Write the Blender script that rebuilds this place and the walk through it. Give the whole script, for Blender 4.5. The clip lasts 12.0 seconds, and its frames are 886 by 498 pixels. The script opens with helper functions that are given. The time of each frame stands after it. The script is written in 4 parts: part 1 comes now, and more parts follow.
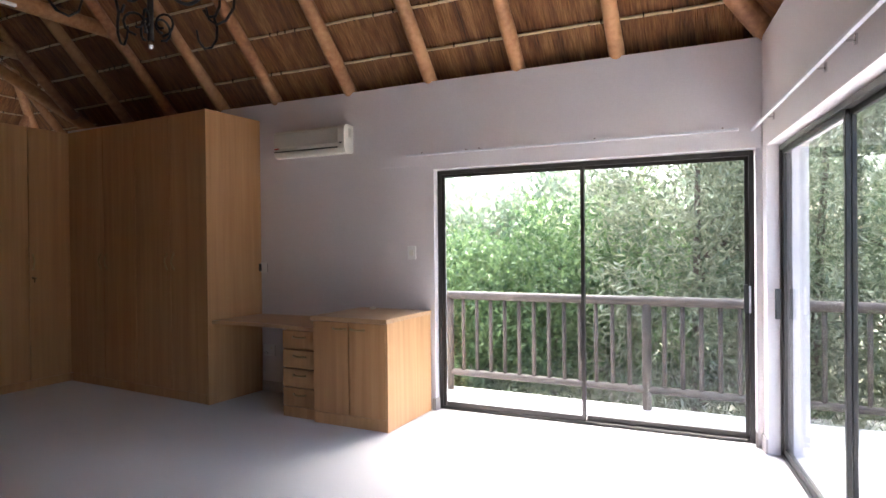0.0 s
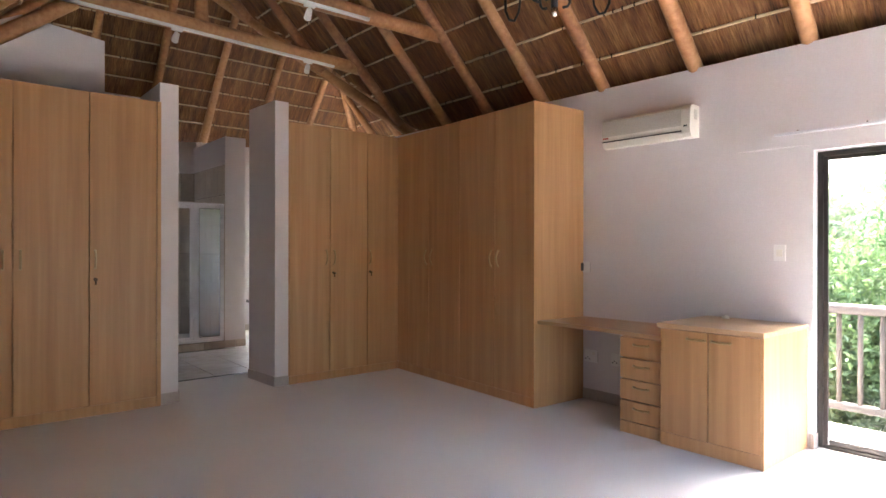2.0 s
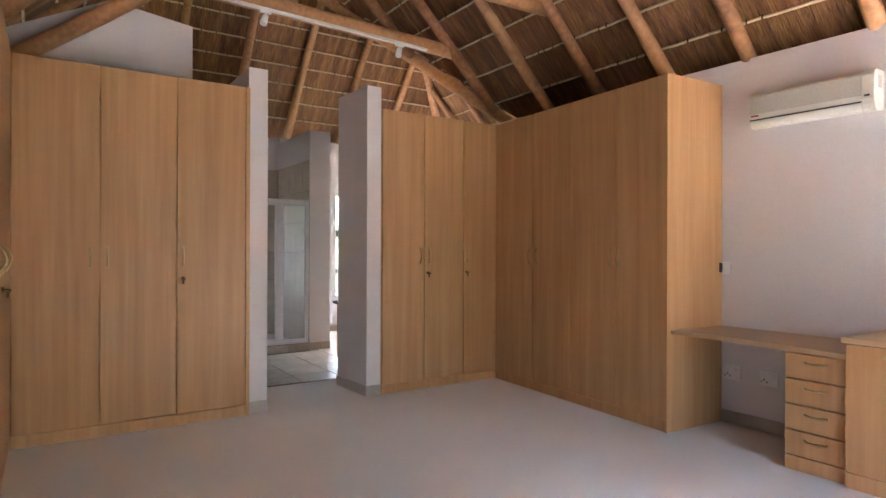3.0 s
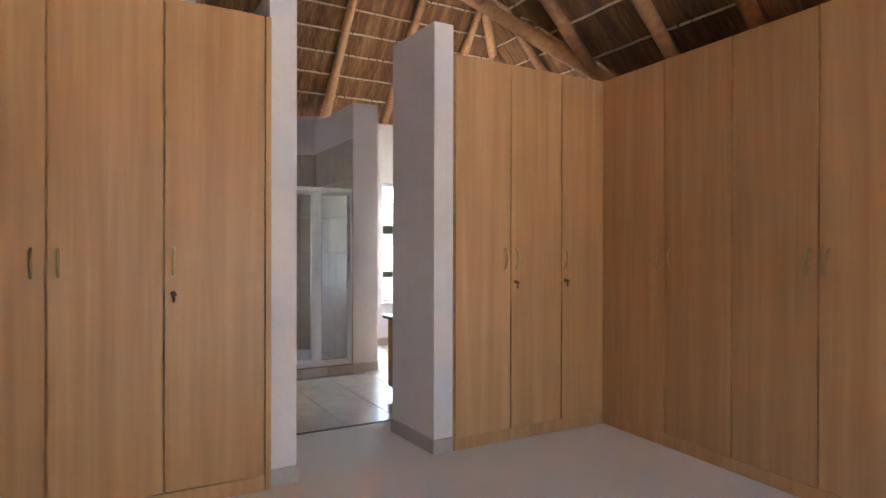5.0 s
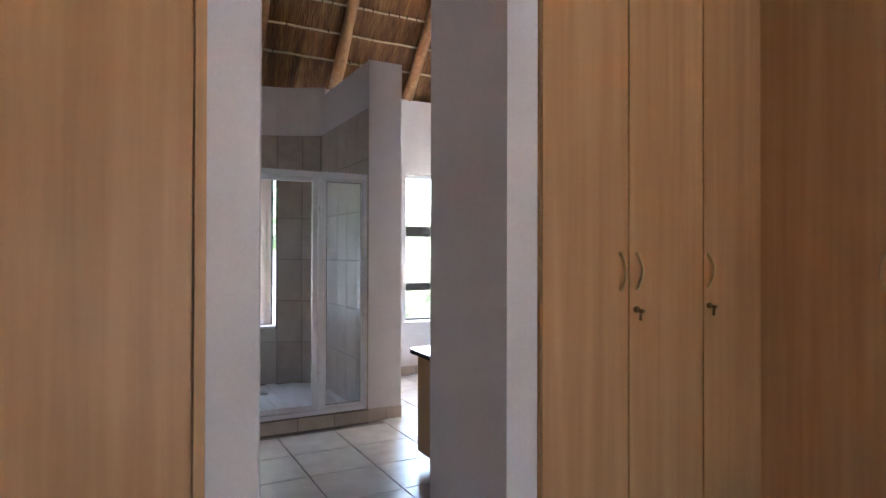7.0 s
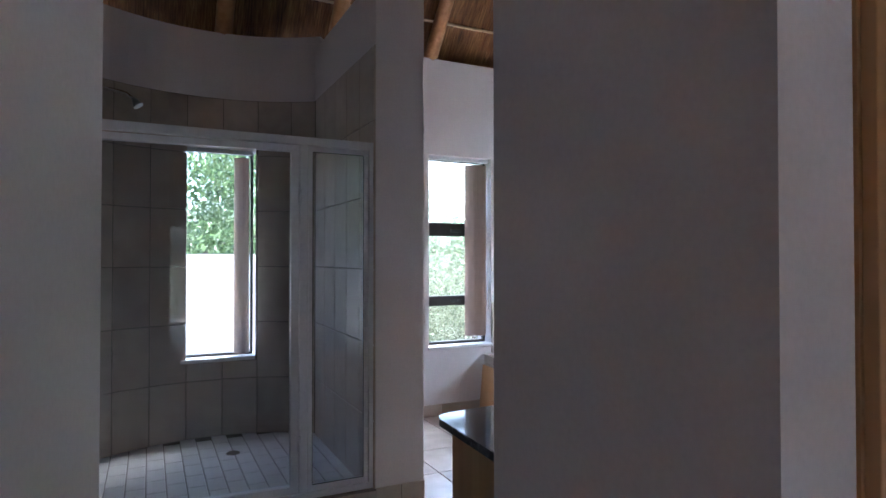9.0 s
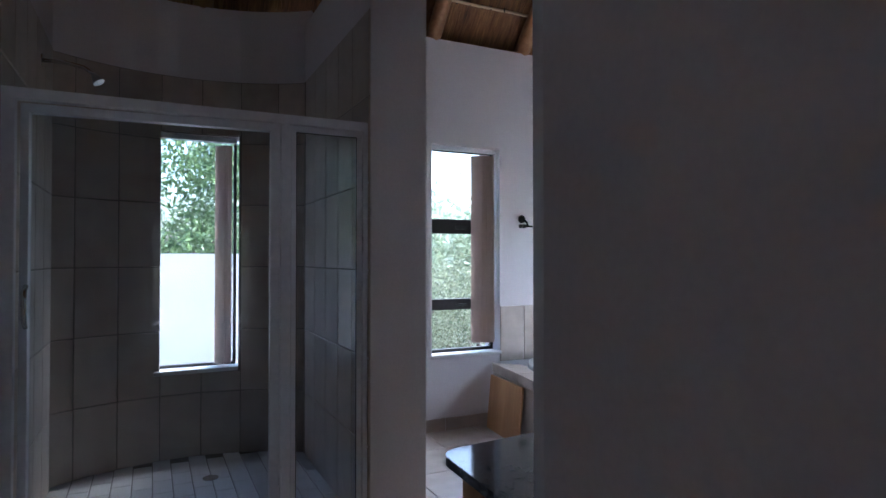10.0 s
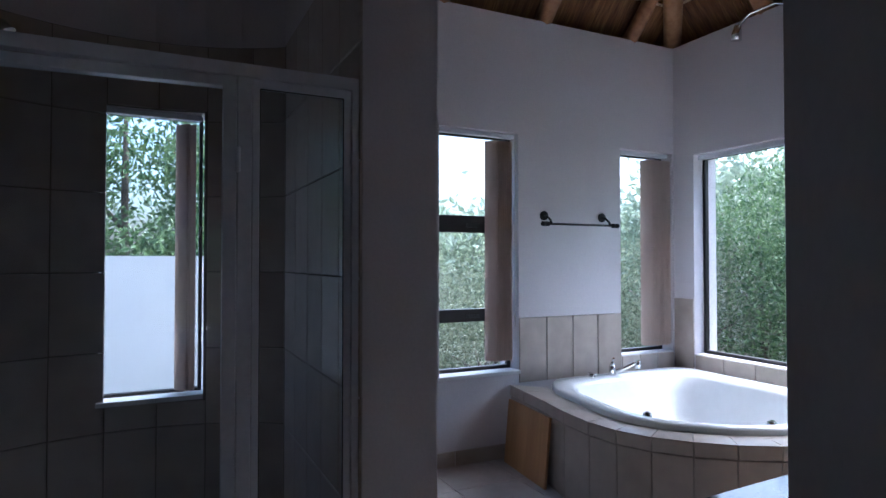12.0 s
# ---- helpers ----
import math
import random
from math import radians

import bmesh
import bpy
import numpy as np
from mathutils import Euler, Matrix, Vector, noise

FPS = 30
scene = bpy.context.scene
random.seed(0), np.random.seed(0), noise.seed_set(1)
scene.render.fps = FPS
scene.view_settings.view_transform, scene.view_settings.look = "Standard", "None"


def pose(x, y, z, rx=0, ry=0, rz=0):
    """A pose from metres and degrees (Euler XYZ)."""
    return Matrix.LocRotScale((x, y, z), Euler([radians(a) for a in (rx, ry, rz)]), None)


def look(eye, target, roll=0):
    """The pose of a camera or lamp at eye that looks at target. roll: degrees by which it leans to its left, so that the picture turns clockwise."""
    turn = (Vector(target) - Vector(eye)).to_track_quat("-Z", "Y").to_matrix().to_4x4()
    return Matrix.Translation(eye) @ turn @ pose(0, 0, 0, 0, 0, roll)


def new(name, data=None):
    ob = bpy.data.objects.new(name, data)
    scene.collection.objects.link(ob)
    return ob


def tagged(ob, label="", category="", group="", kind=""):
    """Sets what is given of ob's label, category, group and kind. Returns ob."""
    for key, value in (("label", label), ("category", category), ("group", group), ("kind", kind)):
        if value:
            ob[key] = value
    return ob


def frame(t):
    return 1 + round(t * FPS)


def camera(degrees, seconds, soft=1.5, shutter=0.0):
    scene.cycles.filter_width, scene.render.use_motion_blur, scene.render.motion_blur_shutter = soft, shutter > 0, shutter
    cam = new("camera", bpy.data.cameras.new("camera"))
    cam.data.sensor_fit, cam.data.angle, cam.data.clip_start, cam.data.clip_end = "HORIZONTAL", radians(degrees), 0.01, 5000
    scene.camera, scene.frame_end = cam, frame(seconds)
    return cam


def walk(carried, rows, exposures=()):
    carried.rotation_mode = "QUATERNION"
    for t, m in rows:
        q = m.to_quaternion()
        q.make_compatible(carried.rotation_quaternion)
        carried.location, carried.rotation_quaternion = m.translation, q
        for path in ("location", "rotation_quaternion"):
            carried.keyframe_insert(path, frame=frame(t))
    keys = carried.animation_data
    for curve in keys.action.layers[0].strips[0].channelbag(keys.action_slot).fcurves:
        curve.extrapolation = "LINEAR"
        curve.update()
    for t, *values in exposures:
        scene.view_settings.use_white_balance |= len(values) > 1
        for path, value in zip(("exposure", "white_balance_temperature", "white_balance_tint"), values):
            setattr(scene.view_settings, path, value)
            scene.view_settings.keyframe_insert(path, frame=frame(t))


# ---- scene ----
cam = camera(72.8, 12.0)
PATH = [
    (0, (0.652, 0.165, 1.433), (-0.243, 1.953, 1.419), -0.6),
    (0.5, (0.487, 0.167, 1.446), (-0.565, 1.867, 1.429), -0.6),
    (1, (0.308, 0.151, 1.425), (-0.958, 1.699, 1.416), -0.3),
    (1.5, (0.073, 0.115, 1.414), (-1.352, 1.518, 1.408), -0.1),
    (2, (-0.18, 0.109, 1.39), (-1.716, 1.39, 1.39), 0.1),
    (2.5, (-0.514, 0.143, 1.383), (-2.127, 1.325, 1.381), 0.1),
    (3, (-0.865, 0.212, 1.365), (-2.536, 1.311, 1.366), 0.2),
    (3.5, (-1.227, 0.32, 1.367), (-2.926, 1.376, 1.369), 0.3),
    (3.7, (-1.362, 0.365, 1.365), (-3.066, 1.411, 1.364), 0.3),
    (5.5, (-2.825, 0.917, 1.385), (-4.571, 1.892, 1.384), 0.05),
    (6, (-3.222, 1.073, 1.386), (-4.974, 2.037, 1.390), 0.05),
    (6.5, (-3.60, 1.226, 1.384), (-5.359, 2.179, 1.391), 0.1),
    (7, (-3.99, 1.383, 1.372), (-5.755, 2.324, 1.388), 0.15),
    (9, (-5.457, 2.031, 1.377), (-7.254, 2.91, 1.406), 0.0),
    (9.5, (-5.693, 2.143, 1.363), (-7.493, 3.015, 1.397), -0.0),
    (10, (-5.892, 2.223, 1.368), (-7.691, 3.096, 1.399), -0.0),
    (10.5, (-6.084, 2.303, 1.369), (-7.881, 3.179, 1.404), -0.0),
    (11, (-6.252, 2.373, 1.394), (-8.05, 3.249, 1.428), -0.0),
    (11.5, (-6.432, 2.439, 1.374), (-8.229, 3.316, 1.415), -0.1),
    (12, (-6.598, 2.496, 1.373), (-8.397, 3.369, 1.412), -0.0),
]
EXPO = [(0.0, 3.5, 6000, 11), (1.0, 4.25, 6150, 11), (2.0, 4.75, 6250, 11), (3.0, 5.2, 6300, 11), (5.5, 5.3, 6000, 10), (7.0, 4.95, 5750, 10), (9.0, 3.85, 5350, 11), (9.5, 3.45, 5250, 11), (10.5, 2.85, 5050, 11), (12.0, 2.4, 4950, 11)]
walk(cam, [(t, look(eye, target, roll)) for t, eye, target, roll in PATH], EXPO)

# ---- daylight: a bright overcast sky ----
world = bpy.data.worlds.new("overcast_sky")
scene.world = world
world.use_nodes = True
wn = world.node_tree.nodes
sky = wn.new("ShaderNodeTexSky")
sky.sky_type = "NISHITA"
sky.sun_disc = False
sky.sun_elevation, sky.sun_rotation = radians(58), radians(-8)
sky.air_density, sky.dust_density, sky.ozone_density = 1.0, 6.0, 1.0
wn["Background"].inputs["Strength"].default_value = 0.15
world.node_tree.links.new(sky.outputs["Color"], wn["Background"].inputs["Color"])
sun = new("sun", bpy.data.lights.new("sun", "SUN"))
sun.data.energy, sun.data.angle, sun.data.color = 1.3, radians(50), (1.0, 0.96, 0.9)
sun.matrix_world = look((20 * math.sin(radians(-8)), 20 * math.cos(radians(-8)), 32), (0, 0, 0))


# ---- materials ----
def node_mat(name, colours, scale=(1, 1, 1), rough=0.5, bump=0.1, fine=40.0, coarse=1.5, metal=0.0, coord="Object", spread=0.08, depth=0.01, spec=0.5):
    """Two scales of noise over a colour ramp, with a fine bump and a shift from object to object."""
    m = bpy.data.materials.new(name)
    m.use_nodes = True
    n, l = m.node_tree.nodes, m.node_tree.links
    p = n["Principled BSDF"]
    tc, mp = n.new("ShaderNodeTexCoord"), n.new("ShaderNodeMapping")
    mp.inputs["Scale"].default_value = scale
    l.new(tc.outputs[coord], mp.inputs["Vector"])
    info = n.new("ShaderNodeObjectInfo")
    off = n.new("ShaderNodeVectorMath")
    off.operation = "MULTIPLY_ADD"
    l.new(info.outputs["Random"], off.inputs[0])
    off.inputs[1].default_value = (13, 7, 5)
    l.new(mp.outputs["Vector"], off.inputs[2])
    a, b = n.new("ShaderNodeTexNoise"), n.new("ShaderNodeTexNoise")
    a.inputs["Scale"].default_value, a.inputs["Detail"].default_value = fine, 5
    b.inputs["Scale"].default_value, b.inputs["Detail"].default_value = coarse, 3
    l.new(off.outputs[0], a.inputs["Vector"])
    l.new(off.outputs[0], b.inputs["Vector"])
    mix = n.new("ShaderNodeMath")
    mix.operation = "ADD"
    l.new(a.outputs["Fac"], mix.inputs[0])
    l.new(b.outputs["Fac"], mix.inputs[1])
    half = n.new("ShaderNodeMath")
    half.operation = "MULTIPLY_ADD"
    l.new(info.outputs["Random"], half.inputs[0])
    half.inputs[1].default_value = spread
    sc = n.new("ShaderNodeMath")
    sc.operation = "MULTIPLY_ADD"
    l.new(mix.outputs[0], sc.inputs[0])
    sc.inputs[1].default_value, sc.inputs[2].default_value = 0.5, -spread / 2
    l.new(sc.outputs[0], half.inputs[2])
    ramp = n.new("ShaderNodeValToRGB")
    e = ramp.color_ramp.elements
    e[0].position, e[1].position = 0.33, 0.67
    e[0].color, e[1].color = (*colours[0], 1), (*colours[-1], 1)
    for k, c in enumerate(colours[1:-1]):
        e.new(0.33 + 0.34 * (k + 1) / (len(colours) - 1)).color = (*c, 1)
    l.new(half.outputs[0], ramp.inputs["Fac"])
    l.new(ramp.outputs["Color"], p.inputs["Base Color"])
    rr = n.new("ShaderNodeMapRange")
    rr.inputs["To Min"].default_value, rr.inputs["To Max"].default_value = rough * 0.85, min(1, rough * 1.15)
    l.new(b.outputs["Fac"], rr.inputs["Value"])
    l.new(rr.outputs["Result"], p.inputs["Roughness"])
    p.inputs["Metallic"].default_value = metal
    p.inputs["Specular IOR Level"].default_value = spec
    if bump:
        bp = n.new("ShaderNodeBump")
        bp.inputs["Strength"].default_value, bp.inputs["Distance"].default_value = bump, depth
        l.new(a.outputs["Fac"], bp.inputs["Height"])
        l.new(bp.outputs["Normal"], p.inputs["Normal"])
    return m


def glass_mat(name, tint=(0.95, 0.97, 0.96)):
    m = bpy.data.materials.new(name)
    m.use_nodes = True
    n, l = m.node_tree.nodes, m.node_tree.links
    n.remove(n["Principled BSDF"])
    mix, tr, gl, fr = n.new("ShaderNodeMixShader"), n.new("ShaderNodeBsdfTransparent"), n.new("ShaderNodeBsdfGlossy"), n.new("ShaderNodeLayerWeight")
    pw, ma = n.new("ShaderNodeMath"), n.new("ShaderNodeMath")
    pw.operation, ma.operation = "POWER", "MULTIPLY_ADD"
    pw.inputs[1].default_value, ma.inputs[1].default_value, ma.inputs[2].default_value = 5.0, 0.6, 0.03
    l.new(fr.outputs["Facing"], pw.inputs[0])
    l.new(pw.outputs[0], ma.inputs[0])
    tr.inputs["Color"].default_value = (*tint, 1)
    gl.inputs["Roughness"].default_value = 0.01
    l.new(ma.outputs[0], mix.inputs[0])
    l.new(tr.outputs[0], mix.inputs[1])
    l.new(gl.outputs[0], mix.inputs[2])
    l.new(mix.outputs[0], n["Material Output"].inputs["Surface"])
    return m


def leaf_mat(name, dark, light):
    m = bpy.data.materials.new(name)
    m.use_nodes = True
    n, l = m.node_tree.nodes, m.node_tree.links
    p = n["Principled BSDF"]
    geo, ramp = n.new("ShaderNodeNewGeometry"), n.new("ShaderNodeValToRGB")
    e = ramp.color_ramp.elements
    e[0].color, e[1].color = (*dark, 1), (*light, 1)
    l.new(geo.outputs["Random Per Island"], ramp.inputs["Fac"])
    l.new(ramp.outputs["Color"], p.inputs["Base Color"])
    p.inputs["Roughness"].default_value = 0.45
    tl, mx = n.new("ShaderNodeBsdfTranslucent"), n.new("ShaderNodeMixShader")
    l.new(ramp.outputs["Color"], tl.inputs["Color"])
    mx.inputs[0].default_value = 0.35
    l.new(p.outputs[0], mx.inputs[1])
    l.new(tl.outputs[0], mx.inputs[2])
    l.new(mx.outputs[0], n["Material Output"].inputs["Surface"])
    return m


PLASTER = node_mat("wall_paint", [(0.66, 0.62, 0.63), (0.70, 0.66, 0.67), (0.73, 0.69, 0.70)], fine=90, coarse=0.7, rough=0.75, bump=0.12, depth=0.004)
WHITE = node_mat("white_paint", [(0.74, 0.73, 0.72), (0.82, 0.81, 0.80)], fine=60, coarse=1.2, rough=0.55, bump=0.06, depth=0.003)
OAK = node_mat("oak_laminate", [(0.435, 0.231, 0.099), (0.51, 0.282, 0.126), (0.575, 0.335, 0.163)], scale=(11, 11, 0.42), fine=2.6, coarse=0.9, rough=0.42, bump=0.05, depth=0.002, spread=0.12)
OAK_FLAT = node_mat("oak_laminate_top", [(0.43, 0.27, 0.15), (0.49, 0.315, 0.18), (0.55, 0.365, 0.215)], scale=(1.0, 14, 14), fine=2.2, coarse=0.5, rough=0.4, bump=0.05, depth=0.002)
CARPET = node_mat("carpet", [(0.59, 0.545, 0.53), (0.66, 0.61, 0.595), (0.71, 0.66, 0.645)], fine=220, coarse=1.1, rough=0.95, bump=0.6, depth=0.006, spec=0.1)
CARPET.node_tree.nodes["Principled BSDF"].inputs["Sheen Weight"].default_value = 0.5
CARPET.node_tree.nodes["Principled BSDF"].inputs["Sheen Roughness"].default_value = 0.5
TILE = node_mat("beige_tile", [(0.37, 0.31, 0.26), (0.44, 0.375, 0.32), (0.51, 0.44, 0.38)], fine=9, coarse=2.5, rough=0.32, bump=0.04, depth=0.002, spread=0.12)
FLOOR_TILE = node_mat("floor_tile", [(0.52, 0.475, 0.44), (0.59, 0.545, 0.51), (0.65, 0.605, 0.57)], fine=8, coarse=2.0, rough=0.25, bump=0.02, depth=0.001, spread=0.08)
SHOWER_TILE = node_mat("shower_floor_tile", [(0.58, 0.55, 0.53), (0.68, 0.65, 0.63)], fine=12, coarse=3, rough=0.3, bump=0.03, depth=0.002, spread=0.1)
GROUT = node_mat("grout", [(0.16, 0.14, 0.125), (0.23, 0.20, 0.18)], fine=120, rough=0.9, bump=0.3, depth=0.003)
POLE = node_mat("pole_wood", [(0.26, 0.11, 0.045), (0.40, 0.19, 0.08), (0.52, 0.28, 0.13)], scale=(7, 7, 7), fine=3.2, coarse=0.45, rough=0.6, bump=0.45, depth=0.012, spread=0.25)
LATH = node_mat("lath_wood", [(0.52, 0.37, 0.21), (0.72, 0.56, 0.36)], fine=30, coarse=3, rough=0.7, bump=0.3)
THATCH = node_mat("thatch_reed", [(0.045, 0.017, 0.006), (0.16, 0.064, 0.022), (0.27, 0.12, 0.042), (0.44, 0.225, 0.085)], scale=(120, 8.0, 1), fine=0.8, coarse=0.11, rough=0.75, bump=1.0, depth=0.05, coord="UV")
BRONZE = node_mat("bronze_aluminium", [(0.030, 0.026, 0.024), (0.045, 0.040, 0.037)], fine=50, rough=0.4, bump=0.03, metal=0.3)
ALU = node_mat("white_aluminium", [(0.62, 0.62, 0.66), (0.72, 0.72, 0.76)], fine=40, rough=0.35, bump=0.02)
CHROME = node_mat("chrome", [(0.6, 0.6, 0.6), (0.72, 0.72, 0.72)], fine=30, rough=0.12, bump=0.0, metal=1.0)
BRASS = node_mat("brass", [(0.42, 0.30, 0.15), (0.58, 0.44, 0.25)], fine=60, rough=0.33, bump=0.02, metal=1.0)
AGED = node_mat("aged_brass", [(0.10, 0.062, 0.03), (0.26, 0.17, 0.085)], fine=80, rough=0.35, bump=0.05, metal=0.8)
TWINE = node_mat("tarred_twine", [(0.03, 0.018, 0.010), (0.07, 0.042, 0.024)], fine=60, rough=0.9, bump=0.3)
STEEL = node_mat("dull_steel", [(0.28, 0.28, 0.28), (0.38, 0.38, 0.38)], fine=60, rough=0.4, bump=0.02, metal=1.0)
IRON = node_mat("wrought_iron", [(0.02, 0.018, 0.017), (0.045, 0.04, 0.037)], fine=60, rough=0.5, bump=0.3, metal=0.7)
PLASTIC = node_mat("ivory_plastic", [(0.72, 0.69, 0.62), (0.78, 0.755, 0.69)], fine=30, rough=0.4, bump=0.02)
DARKPL = node_mat("dark_plastic", [(0.03, 0.03, 0.03), (0.05, 0.05, 0.05)], fine=30, rough=0.4, bump=0.02)
ACRYLIC = node_mat("white_acrylic", [(0.80, 0.81, 0.82), (0.85, 0.86, 0.87)], fine=20, rough=0.12, bump=0.0)
GRANITE = node_mat("black_granite", [(0.008, 0.008, 0.009), (0.02, 0.02, 0.022), (0.09, 0.09, 0.095)], fine=160, coarse=30, rough=0.08, bump=0.0)
BLIND = node_mat("blind_fabric", [(0.60, 0.50, 0.44), (0.70, 0.61, 0.55)], scale=(40, 40, 6), fine=3, coarse=1, rough=0.85, bump=0.2)


def let_through(m, share, colour):
    """Thin cloth: part of the light passes through it."""
    n, l = m.node_tree.nodes, m.node_tree.links
    tl, mx = n.new("ShaderNodeBsdfTranslucent"), n.new("ShaderNodeMixShader")
    tl.inputs["Color"].default_value = (*colour, 1)
    mx.inputs[0].default_value = share
    l.new(n["Principled BSDF"].outputs[0], mx.inputs[1])
    l.new(tl.outputs[0], mx.inputs[2])
    l.new(mx.outputs[0], n["Material Output"].inputs["Surface"])


let_through(BLIND, 0.55, (0.72, 0.60, 0.52))
DECK = node_mat("pale_deck", [(0.55, 0.53, 0.50), (0.68, 0.66, 0.63)], fine=25, coarse=1.2, rough=0.7, bump=0.2)
RAILWOOD = node_mat("weathered_pole", [(0.035, 0.026, 0.022), (0.06, 0.046, 0.039), (0.10, 0.077, 0.067)], scale=(6, 6, 6), fine=3, coarse=0.6, rough=0.7, bump=0.4)
EARTH = node_mat("earth", [(0.05, 0.045, 0.025), (0.10, 0.085, 0.05), (0.09, 0.12, 0.045)], fine=4, coarse=0.3, rough=0.95, bump=0.5, depth=0.05)
BARK = node_mat("bark", [(0.09, 0.07, 0.055), (0.17, 0.135, 0.105)], fine=25, coarse=4, rough=0.9, bump=0.8, depth=0.02)
LEAF_A = leaf_mat("broad_leaf", (0.05, 0.10, 0.04), (0.23, 0.32, 0.135))
LEAF_B = leaf_mat("grey_leaf", (0.10, 0.125, 0.075), (0.33, 0.35, 0.235))
# leaves of far trees: haze and glare lightened into the colour
LEAF_C = leaf_mat("hazed_leaf", (0.25, 0.30, 0.20), (0.52, 0.57, 0.42))
GLASS = glass_mat("window_glass")
SHOWER_GLASS = glass_mat("shower_glass", (0.93, 0.95, 0.96))

# ---- mesh helpers ----
ORIGIN = {}


def box(b, x0, x1, y0, y1, z0, z1, bev=0.0, m=None):
    """A box in b; bev rounds its edges; m moves it."""
    r = bmesh.ops.create_cube(b, size=1)
    vs = r["verts"]
    mat = Matrix.Translation(((x0 + x1) / 2, (y0 + y1) / 2, (z0 + z1) / 2)) @ Matrix.Diagonal((abs(x1 - x0), abs(y1 - y0), abs(z1 - z0), 1))
    bmesh.ops.transform(b, matrix=(m @ mat) if m else mat, verts=vs)
    if bev:
        es = list({e for v in vs for e in v.link_edges})
        bmesh.ops.bevel(b, geom=es, offset=bev, segments=2, affect="EDGES", profile=0.5)
    return b


def tube(b, pts, r, n=8, r2=None, closed=False, jitter=0.0):
    """A round bar along points; r2: the radius at its far end."""
    pts = [Vector(p) for p in pts]
    rings, ref = [], None
    for i, p in enumerate(pts):
        d = (pts[min(i + 1, len(pts) - 1)] - pts[max(i - 1, 0)]).normalized()
        if ref is None:
            ref = Vector((0, 0, 1)) if abs(d.z) < 0.9 else Vector((1, 0, 0))
        u = (ref - d * ref.dot(d)).normalized()
        ref = u
        w = d.cross(u)
        k = i / max(1, len(pts) - 1)
        rad = r + ((r2 if r2 is not None else r) - r) * k
        rad *= 1 + jitter * noise.noise(p * 2.3)
        rings.append([b.verts.new(p + (u * math.cos(2 * math.pi * j / n) + w * math.sin(2 * math.pi * j / n)) * rad) for j in range(n)])
    for a, c in zip(rings, rings[1:]):
        for j in range(n):
            b.faces.new((a[j], a[(j + 1) % n], c[(j + 1) % n], c[j])).smooth = True
    b.faces.new(rings[0][::-1])
    b.faces.new(rings[-1])
    return b


def prism(b, outline, z0, z1):
    """An upright prism over a plan outline; z1 may be one height or one for each corner."""
    tops = z1 if isinstance(z1, (list, tuple)) else [z1] * len(outline)
    lo = [b.verts.new((x, y, z0)) for x, y in outline]
    hi = [b.verts.new((x, y, h)) for (x, y), h in zip(outline, tops)]
    k = len(outline)
    b.faces.new(lo[::-1])
    b.faces.new(hi)
    for i in range(k):
        b.faces.new((lo[i], lo[(i + 1) % k], hi[(i + 1) % k], hi[i]))
    bmesh.ops.recalc_face_normals(b, faces=b.faces)
    return b


def mesh_of(name, b, material):
    me = bpy.data.meshes.new(name)
    b.normal_update()
    b.to_mesh(me)
    b.free()
    me.materials.append(material)
    return me


def part(name, b, material, parent, label=""):
    me = mesh_of(name, b, material)
    o = ORIGIN[parent]
    me.transform(Matrix.Translation(-o))
    ob = new(name, me)
    ob.parent = parent
    ORIGIN[ob] = o
    return tagged(ob, label)


def root(name, at, label, category, group="", kind=""):
    ob = new(name)
    ob.location = at
    ORIGIN[ob] = Vector(at)
    ob.empty_display_size = 0.1
    return tagged(ob, label, category, group, kind)


def solid(name, b, material, label, category, kind="", group=""):
    ob = new(name, mesh_of(name, b, material))
    ORIGIN[ob] = Vector((0, 0, 0))
    return tagged(ob, label, category, group, kind)


def B():
    return bmesh.new()



# ---- the shell: floors, walls, roof ----
def wall_y(name, y0, y1, x0, x1, z1, holes=(), label="", z0=-0.3):
    """A wall along x with openings (x0, x1, z0, z1) through it."""
    b = B()
    xs = x0
    for hx0, hx1, hz0, hz1 in sorted(holes):
        box(b, xs, hx0, y0, y1, z0, z1)
        if hz0 > z0:
            box(b, hx0, hx1, y0, y1, z0, hz0)
        box(b, hx0, hx1, y0, y1, hz1, z1)
        xs = hx1
    box(b, xs, x1, y0, y1, z0, z1)
    return solid(name, b, PLASTER, label or "painted plaster wall", "wall", "structure")


def wall_x(name, x0, x1, y0, y1, z1, holes=(), label="", z0=-0.3):
    """A wall along y with openings (y0, y1, z0, z1) through it."""
    b = B()
    ys = y0
    for hy0, hy1, hz0, hz1 in sorted(holes):
        box(b, x0, x1, ys, hy0, z0, z1)
        if hz0 > z0:
            box(b, x0, x1, hy0, hy1, z0, hz0)
        box(b, x0, x1, hy0, hy1, hz1, z1)
        ys = hy1
    box(b, x0, x1, ys, y1, z0, z1)
    return solid(name, b, PLASTER, label or "painted plaster wall", "wall", "structure")


NORTH = 4.72
SKEW = 0.0356   # the north wall runs two degrees off the x axis, east of the wardrobes
NORTH_TURN = Matrix.Translation((-3.69, NORTH, 0)) @ Matrix.Rotation(math.atan(SKEW), 4, "Z") @ Matrix.Translation((3.69, -NORTH, 0))
EAST_AT = Vector((0.77, 4.88, 0))
EAST = Matrix.Translation(EAST_AT) @ Matrix.Rotation(math.atan2(-0.989, 0.148), 4, "Z")   # local x runs south along the wall, local y outward

def on_north(ob):
    """Turns a thing built along x to lie on the north wall."""
    ob.matrix_basis = NORTH_TURN @ ob.matrix_basis
    return ob


